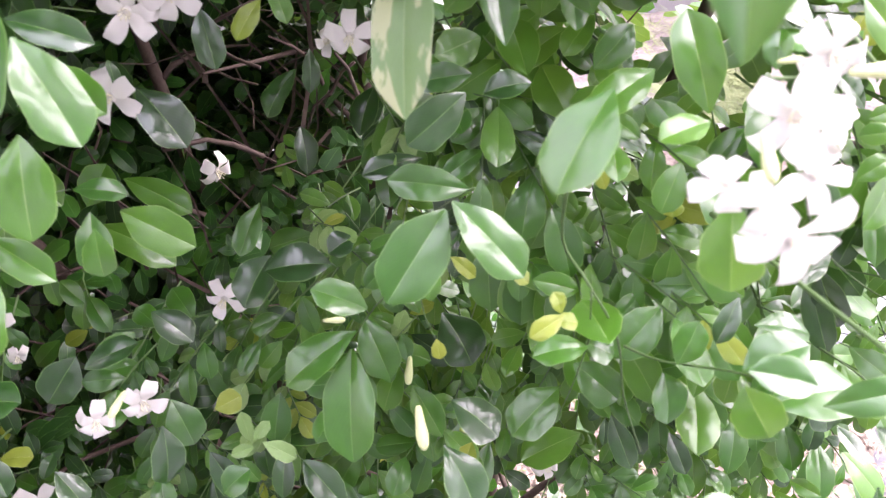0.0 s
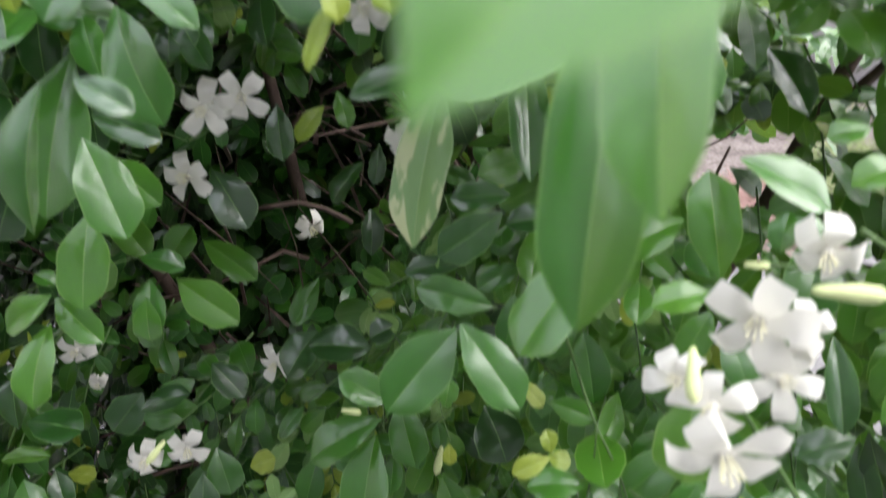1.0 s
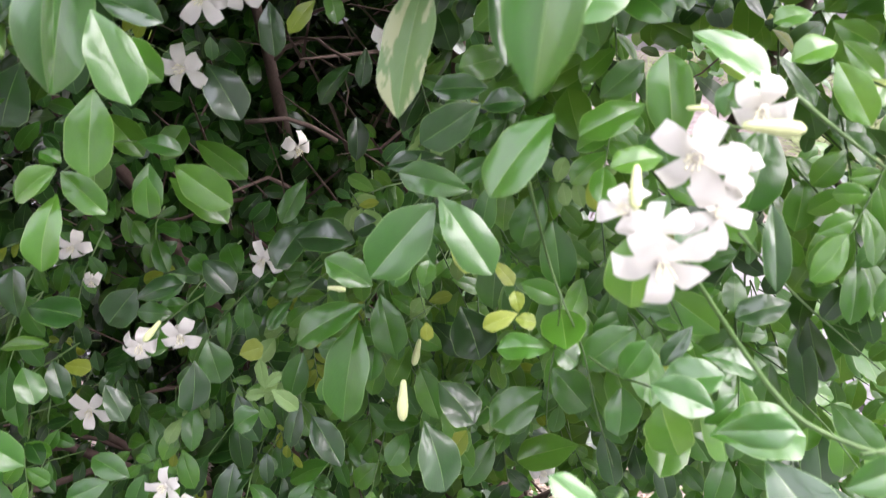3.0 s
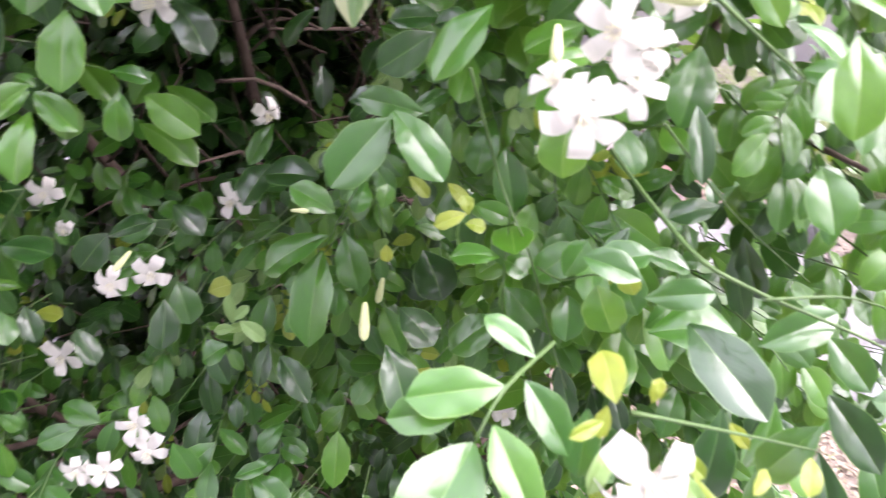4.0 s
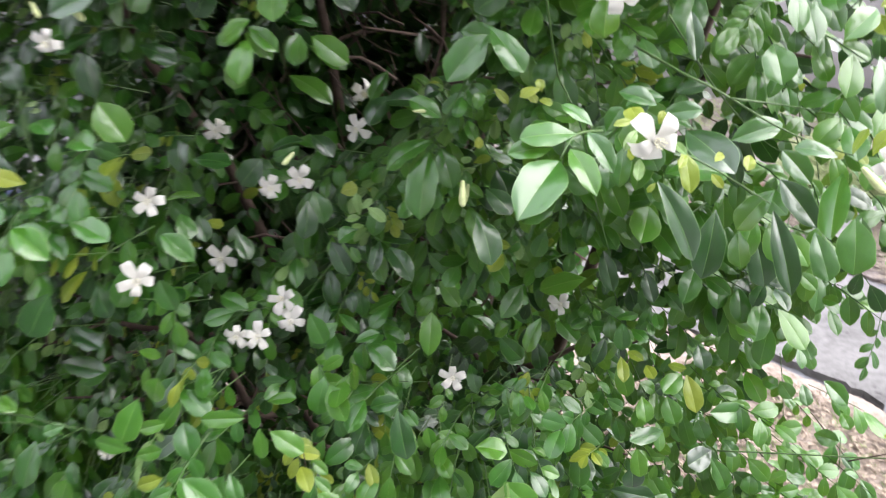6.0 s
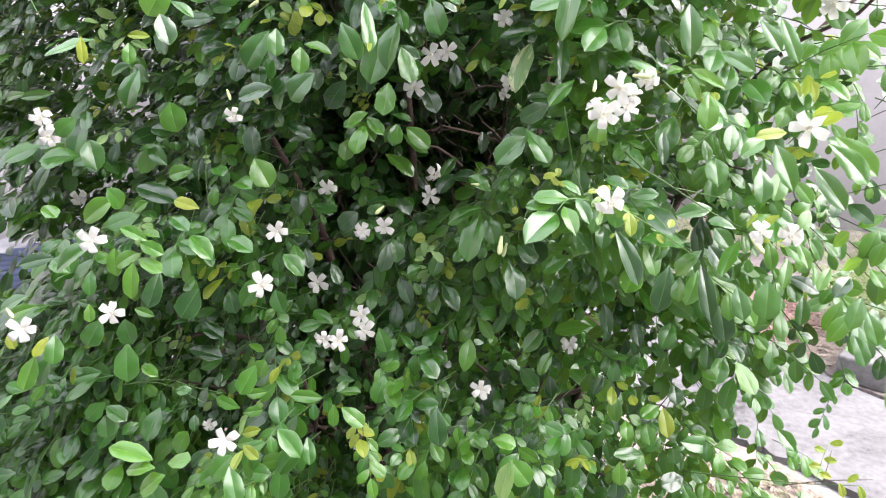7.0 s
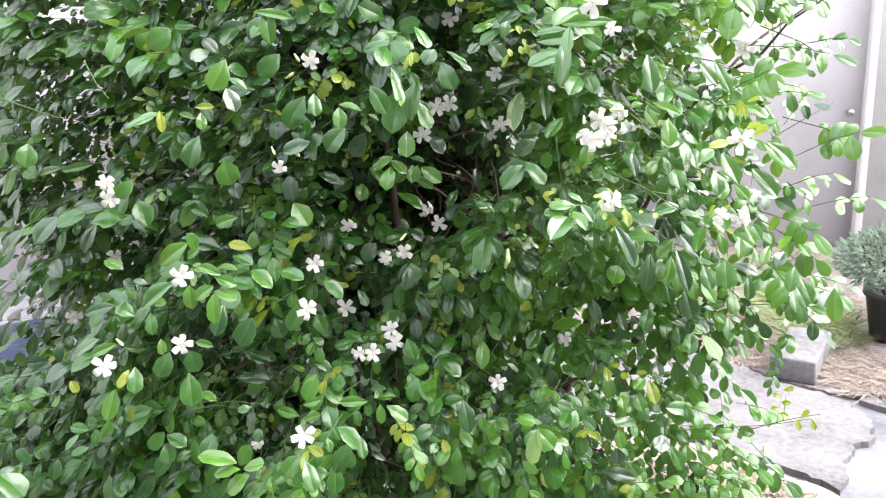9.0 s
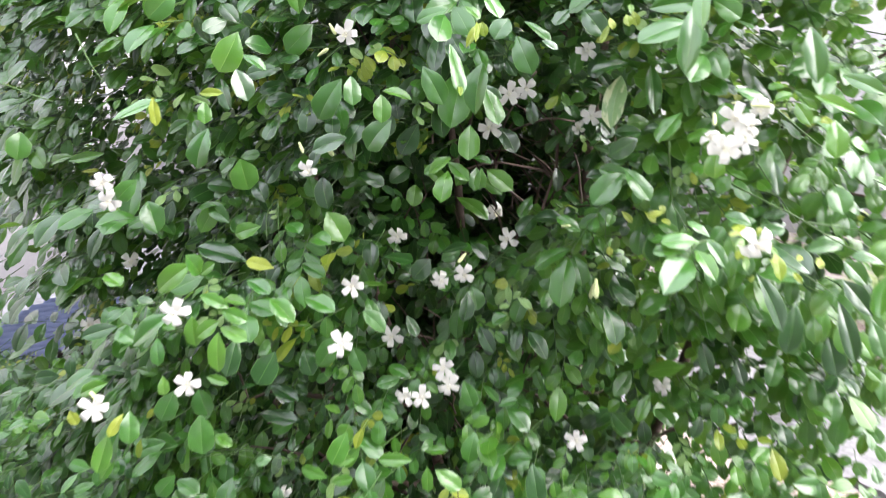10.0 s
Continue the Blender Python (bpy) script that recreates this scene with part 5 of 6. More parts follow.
leaf(YOUNG, (0.148, 0.294, 0.817), (0.162, 0.283, 0.822), 0.008, (0.04, -0.77, 0.41))
leaf(BRIGHT, (0.203, 0.310, 0.853), (0.218, 0.297, 0.851), 0.011, (-0.14, -0.76, 0.57))
leaf(DARK, (0.176, 0.318, 0.826), (0.181, 0.301, 0.811), 0.018, (0.20, -0.75, 0.45))
leaf(DARK, (0.124, 0.316, 0.898), (0.132, 0.300, 0.877), 0.014, (-0.00, -0.72, 0.58))
leaf(DARK, (0.087, 0.316, 0.917), (0.097, 0.299, 0.886), 0.016, (-0.15, -0.70, 0.69))
leaf(MID, (0.245, 0.342, 0.659), (0.242, 0.329, 0.645), 0.017, (-0.12, -0.77, 0.53))
leaf(MID, (0.237, 0.331, 0.785), (0.248, 0.319, 0.786), 0.013, (0.16, -0.83, 0.48))
leaf(BRIGHT, (0.316, 0.345, 0.743), (0.322, 0.331, 0.735), 0.013, (0.04, -0.67, 0.43))
leaf(MID, (0.280, 0.346, 0.865), (0.289, 0.333, 0.868), 0.012, (-0.10, -0.75, 0.71))
stem([(-0.386, 0.227, 1.037), (-0.389, 0.235, 1.057), (-0.384, 0.238, 1.072), (-0.373, 0.239, 1.080), (-0.364, 0.240, 1.076)], 0.0007)
stem([(-0.523, 0.222, 0.748), (-0.401, 0.150, 0.813), (-0.348, 0.135, 0.820), (-0.310, 0.133, 0.821)], 0.0008)
stem([(-0.467, 0.203, 0.609), (-0.470, 0.200, 0.631), (-0.482, 0.200, 0.647), (-0.491, 0.202, 0.652)], 0.0008)


# the low twig that reaches out over the slab, with its young leaflets
stem([(0.322, 0.238, 0.779), (0.328, 0.256, 0.793), (0.337, 0.279, 0.808)], 0.0005)
for k, (side, up) in enumerate(((1, 0.010), (-1, 0.016), (1, 0.022), (-1, 0.029), (1, 0.036))):
    root = Vector((0.322 + 0.4 * up, 0.238 + 1.0 * up, 0.779 + 0.8 * up))
    leaf(YOUNG, root, root + Vector((0.012 * side, -0.003, -0.002 + 0.002 * k)), 0.0075, (0.1, -0.7, 0.6))
for x, y, z, side in ((0.345, 0.242, 0.783, 1), (0.352, 0.241, 0.785, -1), (0.362, 0.239, 0.786, 1)):
    leaf(YOUNG, (x, y, z), (x + 0.006, y - 0.004, z - 0.014 * side), 0.008, (0.2, -0.8, 0.5))

# ---- flowers and buds ----
def petal_mesh(curl):
    bm = bmesh.new()
    rows = []
    for i in range(7):
        u = i / 6
        w = 0.295 * math.sin(math.pi * (0.09 + 0.62 * u)) ** 0.95
        z = 0.30 * math.sin(u * 1.5) - curl * max(0, u - 0.35) ** 2
        r = 0.06 + u * (1.0 - 0.18 * curl * u)
        rows.append([bm.verts.new((r, w * v, z - 0.03 * abs(v) + 0.05 * math.sin(7 * u) * v)) for v in (-1, -0.5, 0, 0.5, 1)])
    for a, b in zip(rows, rows[1:]):
        for k in range(4):
            bm.faces.new((a[k], b[k], b[k + 1], a[k + 1]))
    me = bpy.data.meshes.new("petal")
    bm.to_mesh(me)
    bm.free()
    me.materials.append(petal_white)
    me.polygons.foreach_set("use_smooth", [True] * len(me.polygons))
    return me


def tube_mesh():
    """The long narrow tube that bears a flower of unit radius."""
    bm = bmesh.new()
    tube(bm, [Vector((0, 0, -0.9)), Vector((0, 0, -0.3)), Vector((0, 0, 0.02)), Vector((0, 0, 0.10))], [0.10, 0.13, 0.16, 0.08], 8)
    me = bpy.data.meshes.new("flower")
    bm.to_mesh(me)
    bm.free()
    me.materials.append(petal_white)
    return me


def center_mesh():
    bm = bmesh.new()
    for k in range(8):
        a = k * math.tau / 8
        d = Vector((math.cos(a), math.sin(a), 0))
        tube(bm, [d * 0.06, d * 0.13 + Vector((0, 0, 0.28)), d * 0.17 + Vector((0, 0, 0.44 + 0.06 * (k % 2)))], [0.016, 0.013, 0.026], 4)
    me = bpy.data.meshes.new("flower_center")
    bm.to_mesh(me)
    bm.free()
    me.materials.append(stamen_yellow)
    return me


PETALS = [petal_mesh(c) for c in (0.3, 0.8, 1.6)]
HEART, CENTER = tube_mesh(), center_mesh()
flower_rng = random.Random(2)
BLOOMS = []


def flower(at, facing, size, curl=0, turn=None):
    """One five-petalled flower that looks along facing; size is its width."""
    BLOOMS.append(tuple(at))
    z = Vector(facing).normalized()
    m = z.to_track_quat("Z", "Y").to_matrix().to_4x4()
    turn = flower_rng.uniform(0, 72) if turn is None else turn
    heart = child(new("flower", HEART))
    heart.matrix_basis = Matrix.Translation(at) @ m @ pose(0, 0, 0, 0, 0, turn) @ Matrix.Scale(size / 2, 4)
    new("flower_center", CENTER).parent = heart
    for k in range(5):
        p = new("petal", PETALS[min(2, max(0, curl + flower_rng.choice((0, 0, 1, 1))))])
        p.parent = heart
        p.matrix_basis = pose(0, 0, 0, flower_rng.uniform(-18, 18), flower_rng.uniform(-16, 20), 72 * k + flower_rng.uniform(-10, 10)) @ Matrix.Scale(flower_rng.uniform(0.88, 1.08), 4)


def bud_mesh():
    bm = bmesh.new()
    tube(bm, [Vector((0, 0, z)) for z in (0, 0.1, 0.35, 0.65, 0.9, 1.0)], [0.05, 0.085, 0.11, 0.15, 0.12, 0.04], 10)
    me = bpy.data.meshes.new("bud")
    bm.to_mesh(me)
    bm.free()
    me.materials.append(bud_green)
    me.polygons.foreach_set("use_smooth", [True] * len(me.polygons))
    return me


BUD = bud_mesh()


def bud(at, way, length):
    ob = child(new("bud", BUD))
    ob.matrix_basis = Matrix.Translation(at) @ Vector(way).to_track_quat("Z", "Y").to_matrix().to_4x4() @ Matrix.Scale(length, 4)


flower((-0.368, 0.031, 1.023), (0.48, -0.85, 0.06), 0.029, 0)
flower((-0.507, 0.062, 0.898), (0.83, -0.84, 0.31), 0.032, 0)
flower((-0.425, 0.106, 0.912), (0.78, -0.88, 0.32), 0.029, 0)
flower((-0.239, 0.032, 0.834), (0.44, -0.91, 0.37), 0.029, 0)
flower((-0.042, 0.261, 0.809), (0.26, -0.92, 0.48), 0.025, 0)
flower((-0.130, 0.323, 1.023), (-0.04, -1.01, 0.00), 0.027, 0)
flower((-0.287, 0.229, 0.987), (0.36, -0.82, 0.26), 0.029, 0)
flower((0.104, 0.044, 1.103), (0.30, -0.92, 0.05), 0.028, 1, 54)
flower((0.094, 0.162, 1.176), (-0.29, -1.04, 0.12), 0.029, 0)
flower((0.085, 0.134, 1.157), (0.15, -1.01, -0.11), 0.029, 0)
flower((0.115, 0.189, 1.181), (-0.20, -1.06, -0.06), 0.025, 2)
flower((0.214, 0.081, 1.082), (0.05, -1.03, 0.34), 0.021, 1)
flower((0.242, 0.123, 1.070), (0.08, -1.05, 0.12), 0.028, 2)
flower((-0.119, 0.287, 1.190), (0.19, -1.07, -0.01), 0.027, 0)
flower((-0.102, 0.291, 1.194), (0.47, -1.06, 0.06), 0.027, 0)
flower((-0.142, 0.298, 1.152), (-0.05, -0.96, 0.24), 0.029, 0)
flower((-0.037, 0.322, 1.162), (-0.09, -1.09, -0.14), 0.026, 0)
flower((-0.304, 0.183, 1.125), (0.43, -1.01, -0.10), 0.024, 1)
flower((-0.537, 0.158, 1.112), (0.58, -0.72, 0.06), 0.028, 1)
flower((-0.547, 0.175, 1.088), (0.51, -0.78, -0.07), 0.030, 1)
flower((-0.266, 0.323, 1.020), (0.37, -0.99, 0.22), 0.026, 1)
flower((-0.286, 0.189, 0.933), (0.69, -0.97, 0.30), 0.032, 0)
flower((-0.269, 0.293, 0.903), (0.39, -0.97, 0.17), 0.030, 0)
flower((-0.172, 0.279, 0.991), (0.59, -0.84, 0.04), 0.027, 1)
flower((-0.197, 0.273, 0.985), (0.41, -0.84, 0.10), 0.027, 2)
flower((-0.233, 0.233, 0.856), (0.38, -0.97, 0.28), 0.025, 1)
flower((-0.214, 0.237, 0.855), (0.40, -0.87, 0.46), 0.027, 0)
flower((-0.190, 0.250, 0.888), (-0.03, -0.94, 0.47), 0.028, 0)
flower((-0.184, 0.246, 0.868), (0.31, -0.91, 0.28), 0.028, 0)
flower((-0.657, 0.319, 0.970), (0.92, -0.78, -0.03), 0.032, 2)
flower((-0.761, 0.334, 0.861), (0.82, -0.78, 0.22), 0.036, 1)
flower((0.256, 0.217, 1.145), (-0.39, -0.99, -0.00), 0.035, 0)
flower((-0.250, 0.179, 1.255), (0.07, -0.91, -0.22), 0.026, 0)
flower((-0.040, 0.287, 1.231), (0.32, -1.09, 0.11), 0.026, 1)
flower((0.049, 0.343, 0.845), (0.24, -0.94, 0.42), 0.025, 1)
flower((-0.396, 0.220, 0.712), (0.24, -0.74, 0.39), 0.023, 2)
flower((0.106, 0.167, 1.170), (0.30, -0.87, 0.46), 0.019, 1)
flower((0.076, 0.155, 1.161), (-0.47, -0.85, 0.52), 0.020, 1)
flower((0.084, 0.149, 1.158), (-0.31, -0.83, 0.34), 0.021, 1)
flower((0.102, 0.162, 1.158), (0.11, -0.84, 0.51), 0.021, 0)
flower((-0.196, 0.545, 1.000), (0.62, -0.62, -0.30), 0.036, 1)
flower((-0.268, 0.332, 0.987), (0.50, -0.86, -0.10), 0.018, 2)
flower((0.105, 0.149, 1.274), (-0.32, -0.93, 0.20), 0.021, 0)
flower((0.278, 0.342, 1.250), (-0.19, -0.98, -0.01), 0.031, 1)
flower((-0.105, 0.331, 1.305), (0.18, -0.98, -0.06), 0.026, 1)
flower((0.085, 0.159, 1.302), (-0.00, -1.00, -0.07), 0.031, 0)
flower((-0.040, 0.279, 0.796), (0.20, -0.86, 0.47), 0.014, 2)
flower((-0.058, 0.388, 1.142), (-0.24, -0.92, 0.29), 0.020, 1)
bud((0.104, 0.159, 1.187), (1.00, -0.02, -0.02), 0.016)
bud((0.076, 0.138, 1.183), (0.01, -0.71, -0.70), 0.012)
bud((0.090, 0.168, 1.188), (0.94, -0.31, 0.15), 0.006)
bud((-0.022, 0.245, 1.006), (0.07, -0.61, -0.79), 0.021)
bud((-0.160, 0.250, 1.025), (-0.48, -0.68, -0.56), 0.014)
bud((0.211, 0.109, 1.070), (0.57, -0.58, -0.59), 0.017)
bud((-0.058, 0.246, 1.060), (0.99, -0.12, 0.06), 0.010)
bud((-0.294, 0.202, 1.150), (0.67, -0.22, -0.71), 0.018)
bud((-0.319, 0.197, 1.151), (0.48, -0.34, -0.80), 0.013)
bud((-0.420, -0.025, 0.969), (0.81, -0.23, -0.54), 0.012)
bud((-0.031, 0.317, 0.976), (-0.16, -0.43, -0.89), 0.017)
bud((-0.302, 0.221, 1.235), (0.87, 0.06, 0.49), 0.014)
bud((-0.291, 0.231, 1.266), (0.58, -0.29, -0.76), 0.014)


# ---- the mass of foliage behind them ----
def bulge(x, z, cx, cz, sx, sz):
    return math.exp(-((x - cx) / sx) ** 2 - ((z - cz) / sz) ** 2)


def front(x, z):
    """How far the face of the shrub lies along y."""
    side = max(0.0, abs(x + 0.22) - 0.34)
    y = 0.31 + (1.1 if x > 0 else 0.45 if z < 0.95 else 0.9) * side * side + 0.55 * max(0.0, z - 1.32) ** 2 + 0.25 * max(0.0, 0.7 - z)
    y -= 0.16 * bulge(x, z, -0.47, 0.93, 0.17, 0.11) + 0.19 * bulge(x, z, -0.28, 0.76, 0.17, 0.10)
    y -= 0.15 * bulge(x, z, 0.20, 1.08, 0.13, 0.08) + 0.09 * bulge(x, z, -0.38, 1.20, 0.22, 0.12)
    y -= 0.08 * bulge(x, z, 0.02, 1.28, 0.2, 0.06) + 0.10 * bulge(x, z, 0.02, 0.74, 0.10, 0.08) + 0.12 * bulge(x, z, -0.5, 0.55, 0.4, 0.2)
    return y


HOLLOWS = [((-0.142, 0.397, 1.100), (0.075, 0.28, 0.085)),
           ((-0.114, 0.340, 1.107), (0.055, 0.12, 0.060)),
           ((-0.160, 0.480, 1.060), (0.070, 0.16, 0.085)),
           ((-0.240, 0.690, 0.995), (0.085, 0.26, 0.095)),
           ((-0.292, 0.349, 1.070), (0.06, 0.2, 0.046)),
           ((-0.257, 0.361, 0.945), (0.03, 0.16, 0.045)),
           ((-0.210, 0.300, 0.690), (0.07, 0.22, 0.075)),
           ((-0.450, 0.330, 0.820), (0.05, 0.14, 0.05)),
           ((-0.050, 0.420, 0.820), (0.04, 0.16, 0.04))]
# what stands free at the face of the shrub, and the two places in the yard from which it lies open
FREE = np.array([(*b, 0.017) for b in BLOOMS] + [(*(b + x * ln * 0.5), 0.36 * ln) for b, x, ln in LEAF_ENDS])
NEAR = np.array([-0.016] * len(BLOOMS) + [0.006] * len(LEAF_ENDS))
YARD = [np.array((0.06, -0.06, 1.25)), np.array((0.09, -0.58, 1.24))]


def hollow(p):
    return any(sum(((a - b) / r) ** 2 for a, b, r in zip(p, c, rad)) < 1 for c, rad in HOLLOWS)


def crowds(points, size):
    """Whether a sprig through these points would stand close before a flower or a leaf that lies open."""
    for eye in YARD:
        d = eye - FREE[:, :3]
        d /= np.linalg.norm(d, axis=1)[:, None]
        for p in points:
            v = np.array(p) - FREE[:, :3]
            along = (v * d).sum(1)
            off = np.linalg.norm(v - along[:, None] * d, axis=1)
            if np.any((along > NEAR) & (along < 0.22) & (off < FREE[:, 3] + 0.5 * size)):
                return True
    return False


GRID = [leaf_grid(6, 4, v) for v in range(4)] + [leaf_grid(5, 2, v) for v in range(4)]
stock = {t: ([], [], [], [0]) for t in LEAF_MANY}
twig_verts, twig_faces = [], []


def add_leaf(tone, base, x, up, ln, width, variant):
    y = up.cross(x)
    if y.length < 1e-4:
        return
    y.normalize()
    z = x.cross(y)
    pts, faces, uv = GRID[variant]
    frame3 = np.array((x * ln, y * width, z * (ln + width) * 0.6))
    v, f, u, n = stock[tone]
    v.append(pts @ frame3 + np.array(base))
    f.extend(tuple(i + n[0] for i in q) for q in faces)
    u.append(uv)
    n[0] += len(pts)


def sprig(p, way, size, rng, tones, coarse=False):
    """A thin stalk with leaflets set by turns on its two sides and one at its end."""
    way = way.normalized()
    n = rng.choice((3, 5, 5, 7))
    ln = size * (0.55 + 0.32 * n)
    tip = p + way * ln + Vector((0, 0, -0.16 * ln))
    end = tip + way * size * 0.7
    if hollow(p.lerp(tip, 0.5)) or hollow(end) or p.y < 0.75 and crowds((p, p.lerp(tip, 0.6), end), size):
        return
    n0 = len(twig_verts)
    start = p - way * (0.04 if p.x > 0.2 and p.z > 0.85 else 0.008) + Vector((0, 0.01, -0.003))
    for c, r in () if coarse else ((start, 0.0006), (p.lerp(tip, 0.5) + Vector((0, 0, 0.02 * ln)), 0.0005), (tip, 0.0003)):
        twig_verts.extend(((c.x - r, c.y, c.z - r), (c.x + r, c.y, c.z - r), (c.x, c.y - r, c.z + r)))
    for k in () if coarse else (0, 3):
        twig_faces.extend((n0 + k + i, n0 + k + (i + 1) % 3, n0 + k + 3 + (i + 1) % 3, n0 + k + 3 + i) for i in range(3))
    face = Vector((0.25 * (p.x + 0.2) + rng.uniform(-0.32, 0.32), -0.66 + rng.uniform(-0.2, 0.2), 0.60 + rng.uniform(-0.3, 0.3)))
    if p.y > 0.85:
        face.y *= -1
    side = way.cross(face)
    side = side.normalized() if side.length > 1e-3 else Vector((1, 0, 0))
    tone = rng.choice(tones)
    for k in range(n):
        t = 1.0 if k == n - 1 else 0.22 + 0.72 * k / max(1, n - 1)
        s = 0.0 if k == n - 1 else (1 if k % 2 else -1)
        b = p.lerp(tip, t)
        x = (way * (0.55 if s else 1.0) + side * s * 0.9 + Vector((rng.uniform(-0.2, 0.2), rng.uniform(-0.2, 0.2), -0.55 + rng.uniform(-0.3, 0.2)))).normalized()
        l = size * rng.uniform(0.72, 1.18) * (0.75 + 0.35 * t)
        up = (face + Vector((rng.uniform(-0.3, 0.3), rng.uniform(-0.3, 0.3), rng.uniform(-0.25, 0.25))) + side * s * 0.22).normalized()
        kind, width, variant = tone if rng.random() < 0.8 else rng.choice(tones), l * rng.uniform(0.50, 0.66), rng.randrange(4) + (4 if coarse else 0)
        add_leaf(kind, b, x, up, l, width, variant)


fill = random.Random(23)
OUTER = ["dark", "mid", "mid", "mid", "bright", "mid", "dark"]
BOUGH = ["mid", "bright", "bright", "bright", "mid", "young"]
# brighter mix: the stronger light on the open side, put into leaf colour
LIT_SIDE = ["mid", "bright", "bright", "mid", "bright"]
# darker mixes: the shade among recessed and upper leaves is put into their colour
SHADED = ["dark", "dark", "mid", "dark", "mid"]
INNER_SHADE = ["dark", "dark", "dark", "mid"]
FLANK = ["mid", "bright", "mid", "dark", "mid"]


def window(p):
    """The thin place at the side through which the yard wall and the blue sheet show."""
    return p.x < -0.39 - 1.02 * p.y and 0.92 - 0.42 * p.y < p.z < 1.13 - 0.22 * p.y


count = 0
while count < 9600:
    x, z = fill.uniform(-1.35, 0.56), fill.uniform(0.30, 1.62)
    keep = 1.0
    if x > 0.25:
        keep *= max(0.05, 1 - (x - 0.25) / 0.20) * 0.6
    if x < -0.60:
        keep *= 0.55 if z > 1.0 else 0.8
    if x > 0.10:
        keep *= 0.8
    if x > 0.03 and z < 0.83:
        keep *= 0.72 if x < 0.10 else 0.44 if x < 0.19 else 0.24
    if x > 0.44 - 0.28 * max(0.0, z - 1.05) - (0.11 if z < 0.8 else 0.0) + fill.uniform(-0.05, 0.05) or fill.random() > keep:
        continue
    deep = min(0.8, fill.expovariate(1 / 0.095))
    if x > -0.02 and deep > 0.14 and z < 1.0:
        deep *= 0.45
    p = Vector((x, front(x, z) + 0.03 + deep, z))
    count += 1
    if hollow(p) or window(p) and fill.random() < 0.94:
        continue
    out = Vector((0.7 * (x + 0.18), -0.55, 0.45 * (z - 0.85)))
    way = out + Vector((fill.uniform(-0.65, 0.65), fill.uniform(-0.3, 0.3), fill.uniform(-0.65, 0.35)))
    if z > 1.16 and fill.random() < (0.24 if x < -0.2 else 0.10) or fill.random() < 0.05:
        sprig(p - Vector((0, 0.02, 0)), way + Vector((0, 0, 0.3)), fill.uniform(0.013, 0.020), fill, ["young", "young", "bright", "pale"])
    elif x > -0.02 and z < 0.95:
        sprig(p, way, fill.uniform(0.016, 0.034), fill, (["mid", "bright", "mid", "bright", "dark"] if z < 0.78 else ["mid", "dark", "bright", "mid", "mid"]) if deep < 0.12 else OUTER)
    # deep sprigs carry shade as darker tones, except towards the open side
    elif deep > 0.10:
        sprig(p, way, fill.uniform(0.018, 0.029), fill, OUTER if x > 0.04 else INNER_SHADE, True)
    else:
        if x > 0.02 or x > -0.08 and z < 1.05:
            tones = LIT_SIDE if deep < 0.10 else OUTER
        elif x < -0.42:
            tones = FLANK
        # high and deeper sprigs: shade painted as darker leaf tones
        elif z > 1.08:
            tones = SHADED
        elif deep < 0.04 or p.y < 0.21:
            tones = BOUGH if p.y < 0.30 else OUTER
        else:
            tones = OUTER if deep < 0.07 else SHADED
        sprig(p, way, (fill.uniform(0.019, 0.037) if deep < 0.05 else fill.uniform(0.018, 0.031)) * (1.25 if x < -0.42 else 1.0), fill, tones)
# the low spread of leaves on the side of the blue sheet
for _ in range(1500):
    p = Vector((fill.uniform(-1.3, -0.55), fill.uniform(0.16, 0.7), fill.uniform(0.15, 0.80)))
    if ((p.x + 0.55) / 0.95) ** 2 + ((p.y - 0.78) / 0.62) ** 2 > 1 or p.x < -0.39 - 1.02 * p.y and p.z > 0.92 - 0.42 * p.y:
        continue
    sprig(p, Vector((-0.3, -0.6, 0.2)) + Vector((fill.uniform(-0.6, 0.6), fill.uniform(-0.3, 0.3), fill.uniform(-0.4, 0.4))), fill.uniform(0.020, 0.034), fill, OUTER)
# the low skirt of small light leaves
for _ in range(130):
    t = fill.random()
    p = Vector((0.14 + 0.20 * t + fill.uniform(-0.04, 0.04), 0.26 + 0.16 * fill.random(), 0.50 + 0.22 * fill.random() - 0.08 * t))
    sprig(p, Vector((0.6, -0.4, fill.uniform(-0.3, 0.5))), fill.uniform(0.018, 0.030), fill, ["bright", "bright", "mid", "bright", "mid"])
# the dense heart of the shrub, its shade put into dark leaf tones
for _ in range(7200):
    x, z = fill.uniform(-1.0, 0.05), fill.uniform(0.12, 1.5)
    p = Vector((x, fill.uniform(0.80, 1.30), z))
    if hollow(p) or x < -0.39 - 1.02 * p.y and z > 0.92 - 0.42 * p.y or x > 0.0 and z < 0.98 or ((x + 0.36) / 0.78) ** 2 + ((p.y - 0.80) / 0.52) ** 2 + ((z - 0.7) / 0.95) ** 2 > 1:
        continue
    sprig(p, Vector((fill.uniform(-1, 1), fill.uniform(-1, 0.4), fill.uniform(-0.6, 0.6))), fill.uniform(0.028, 0.042), fill, INNER_SHADE, True)
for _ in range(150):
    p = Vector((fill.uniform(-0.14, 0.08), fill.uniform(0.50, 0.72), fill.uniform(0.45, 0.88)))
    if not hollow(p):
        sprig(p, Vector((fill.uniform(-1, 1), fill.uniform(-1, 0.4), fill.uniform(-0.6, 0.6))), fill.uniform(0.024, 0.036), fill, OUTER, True)
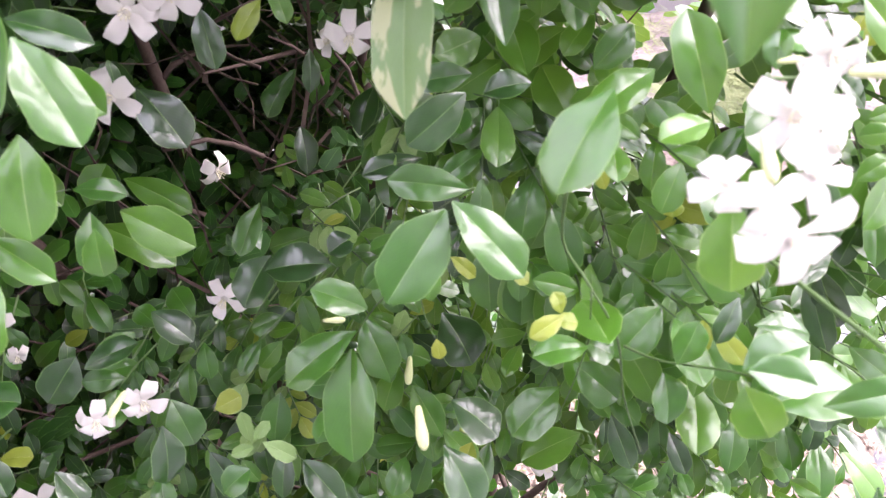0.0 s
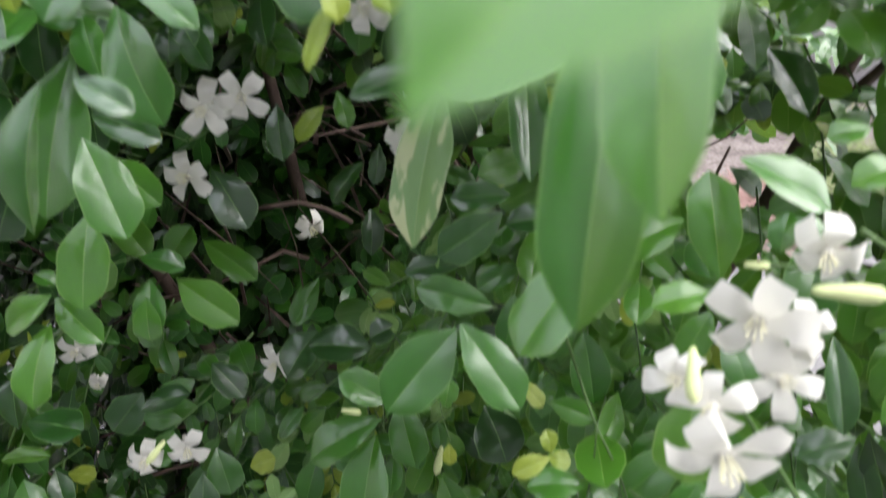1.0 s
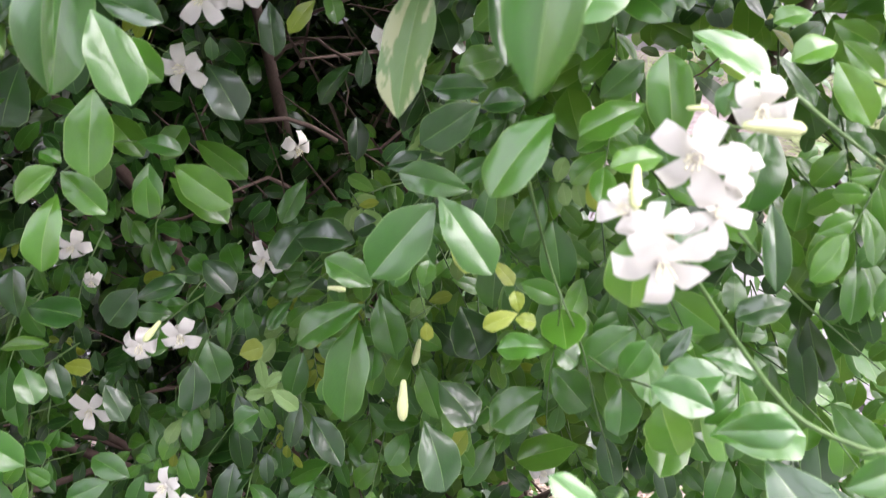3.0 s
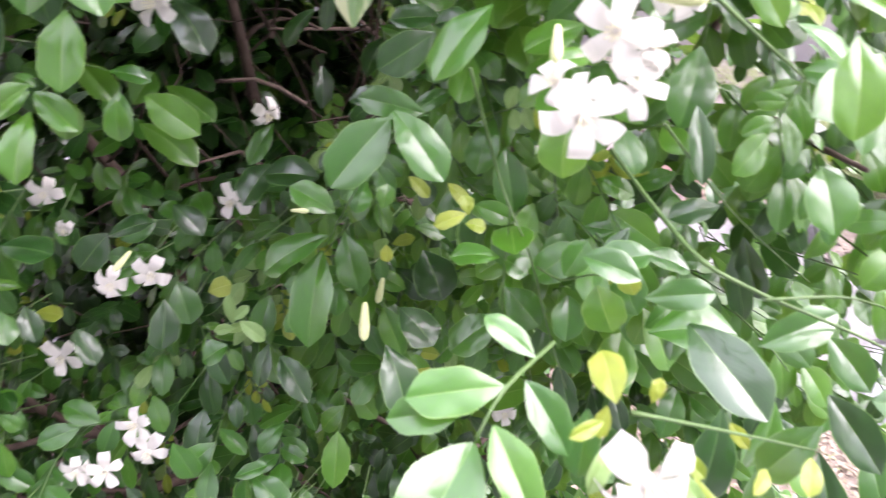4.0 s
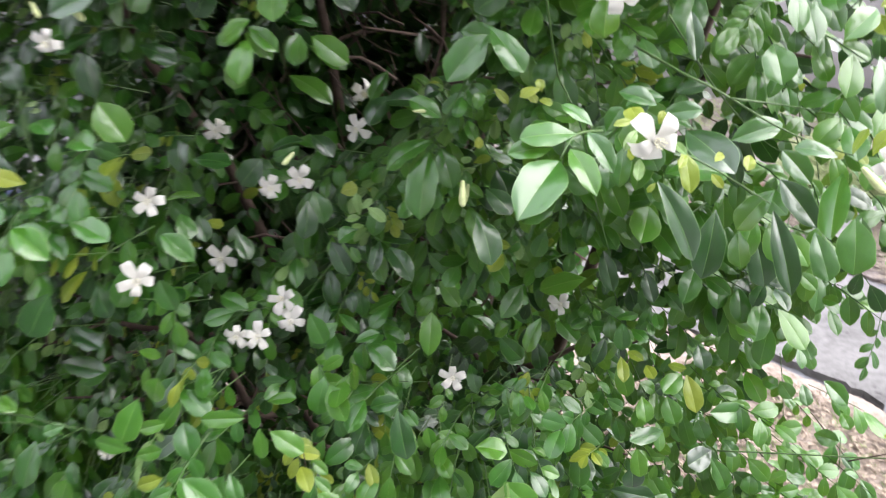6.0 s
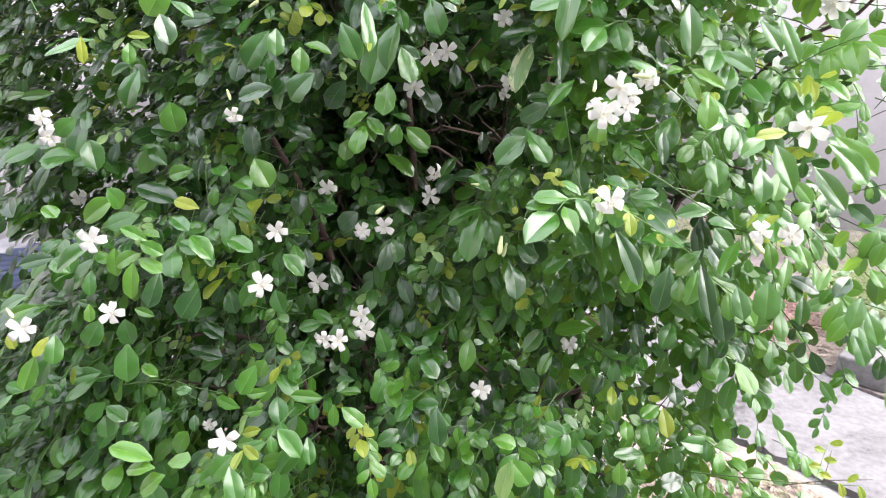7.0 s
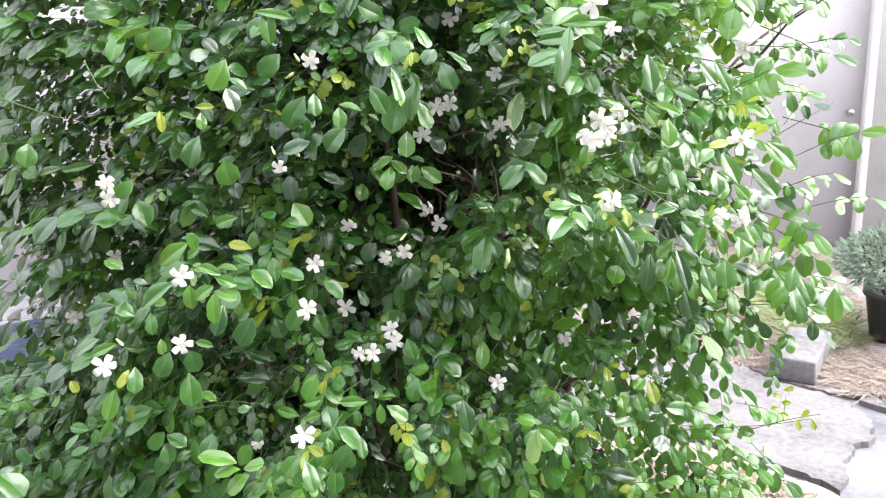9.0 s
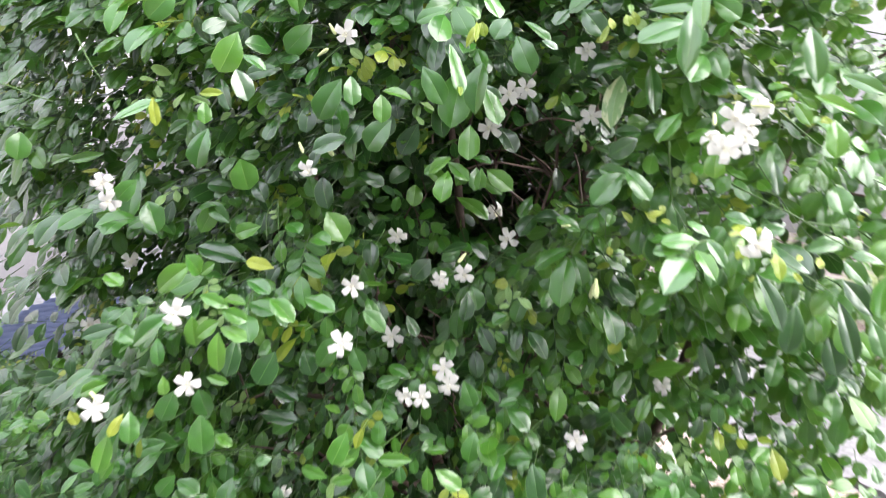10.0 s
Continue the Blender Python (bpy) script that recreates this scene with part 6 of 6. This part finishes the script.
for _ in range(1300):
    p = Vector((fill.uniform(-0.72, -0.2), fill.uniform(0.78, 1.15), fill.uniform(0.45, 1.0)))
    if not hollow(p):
        sprig(p, Vector((fill.uniform(-1, 1), fill.uniform(-1, 0.4), fill.uniform(-0.6, 0.6))), fill.uniform(0.030, 0.044), fill, INNER_SHADE, True)
# unseen crown added above the view to keep light off the heart
for _ in range(2600):
    p = Vector((fill.uniform(-0.95, 0.25), fill.uniform(0.42, 1.25), fill.uniform(1.48, 1.95)))
    if ((p.x + 0.35) / 0.62) ** 2 + ((p.y - 0.85) / 0.46) ** 2 + ((p.z - 1.5) / 0.45) ** 2 < 1:
        sprig(p, Vector((fill.uniform(-1, 1), fill.uniform(-1, 1), fill.uniform(-0.3, 0.6))), fill.uniform(0.030, 0.044), fill, OUTER, True)
# the far side and the crown
for _ in range(2200):
    a, b = fill.uniform(-0.15, math.pi + 0.15), fill.uniform(-0.9, 1.2)
    r = fill.uniform(0.55, 1.0)
    p = Vector((-0.25 + 0.72 * r * math.cos(a) * math.cos(b), 0.85 + 0.55 * r * math.sin(a) * math.cos(b), 0.92 + 0.72 * r * math.sin(b)))
    if p.x > (0.24 if p.z > 0.96 else 0.0) + fill.uniform(-0.05, 0.05) or p.x < -0.5 and p.z > 0.55 and fill.random() < 0.85:
        continue
    sprig(p, (p - Vector((-0.25, 0.8, 0.8))) + Vector((fill.uniform(-0.5, 0.5), fill.uniform(-0.4, 0.4), fill.uniform(-0.4, 0.4))), fill.uniform(0.024, 0.038), fill, OUTER, True)
for tone, (v, f, u, n) in stock.items():
    if not v:
        continue
    me = bpy.data.meshes.new("foliage")
    me.from_pydata(np.concatenate(v).tolist(), [], f)
    layer = me.uv_layers.new(name="UVMap")
    idx = np.empty(len(me.loops), dtype=np.int32)
    me.loops.foreach_get("vertex_index", idx)
    layer.data.foreach_set("uv", np.concatenate(u)[idx].ravel())
    me.polygons.foreach_set("use_smooth", [True] * len(f))
    crease(me, np.concatenate(u))
    me.materials.append(LEAF_MANY[tone])
    tagged(child(new("foliage", me)), kind="stuff")
me = bpy.data.meshes.new("twig")
me.from_pydata(twig_verts, [], twig_faces)
me.materials.append(twig_green)
tagged(child(new("twig", me)), kind="stuff")

# ---- trunk and branches ----
wood = random.Random(5)
for bx, by, tx, ty, tz, r in ((-0.24, 0.84, -0.33, 0.78, 1.12, 0.017), (-0.14, 0.86, -0.06, 0.78, 1.25, 0.015), (-0.25, 0.80, -0.60, 0.62, 1.25, 0.014),
                              (-0.10, 0.72, 0.22, 0.48, 1.22, 0.013), (-0.16, 0.86, -0.15, 1.05, 1.35, 0.015), (-0.22, 0.70, -0.40, 0.34, 0.85, 0.010),
                              (-0.12, 0.70, 0.02, 0.36, 0.80, 0.009), (-0.28, 0.74, -0.72, 0.48, 0.85, 0.010)):
    bm = bmesh.new()
    pts = bent((bx, by, 0.0), (tx, ty, tz), 0.05, 9, 0.025, wood)
    tube(bm, pts, [r * (1 - 0.07 * i) for i in range(len(pts))], 8)
    child(part("trunk" if r > 0.0145 else "branch", bm, bark))
    for _ in range(7):
        s = pts[wood.randrange(3, 9)]
        e = s + Vector((wood.uniform(-0.25, 0.25), wood.uniform(-0.38, 0.05), wood.uniform(-0.02, 0.22)))
        if e.y < front(e.x, e.z) + 0.06:
            e.y = front(e.x, e.z) + 0.06
        bm = bmesh.new()
        q = bent(s, e, 0.02, 5, 0.012, wood)
        tube(bm, q, [0.0042 - 0.0006 * i for i in range(6)], 5)
        child(part("branch", bm, bark))

# bare inner twigs that show in the hollows
for _ in range(14):
    c, rad = HOLLOWS[wood.choice((0, 0, 0, 2, 4, 6))]
    s = Vector((c[0] + wood.uniform(-1, 1) * rad[0], c[1] + wood.uniform(0.1, 1) * rad[1], c[2] + wood.uniform(-1.2, 1) * rad[2]))
    e = s + Vector((wood.uniform(-0.10, 0.10), wood.uniform(-0.06, 0.06), wood.uniform(-0.12, 0.12)))
    bm = bmesh.new()
    tube(bm, bent(s, e, 0.01, 4, 0.006, wood), [wood.uniform(0.0010, 0.0022)] * 5, 4)
    child(part("twig", bm, bark))
# the thicket of dead brown twigs in the heart
verts, faces = [], []
for _ in range(350):
    a = Vector((wood.uniform(-0.6, 0.15), wood.uniform(0.60, 0.86), wood.uniform(0.35, 1.3)))
    b = a + Vector((wood.uniform(-0.12, 0.12), wood.uniform(-0.08, 0.08), wood.uniform(-0.05, 0.16)))
    r, n0 = wood.uniform(0.001, 0.003), len(verts)
    for c, w in ((a, r), (a.lerp(b, 0.5) + Vector((0.008, 0, -0.008)), r * 0.8), (b, r * 0.4)):
        verts += [(c.x - w, c.y - w, c.z), (c.x + w, c.y - w, c.z), (c.x, c.y + w, c.z)]
    for k in (0, 3):
        faces += [(n0 + k + i, n0 + k + (i + 1) % 3, n0 + k + 3 + (i + 1) % 3, n0 + k + 3 + i) for i in range(3)]
me = bpy.data.meshes.new("twig")
me.from_pydata(verts, [], faces)
me.materials.append(bark)
tagged(child(new("twig", me)), kind="stuff")
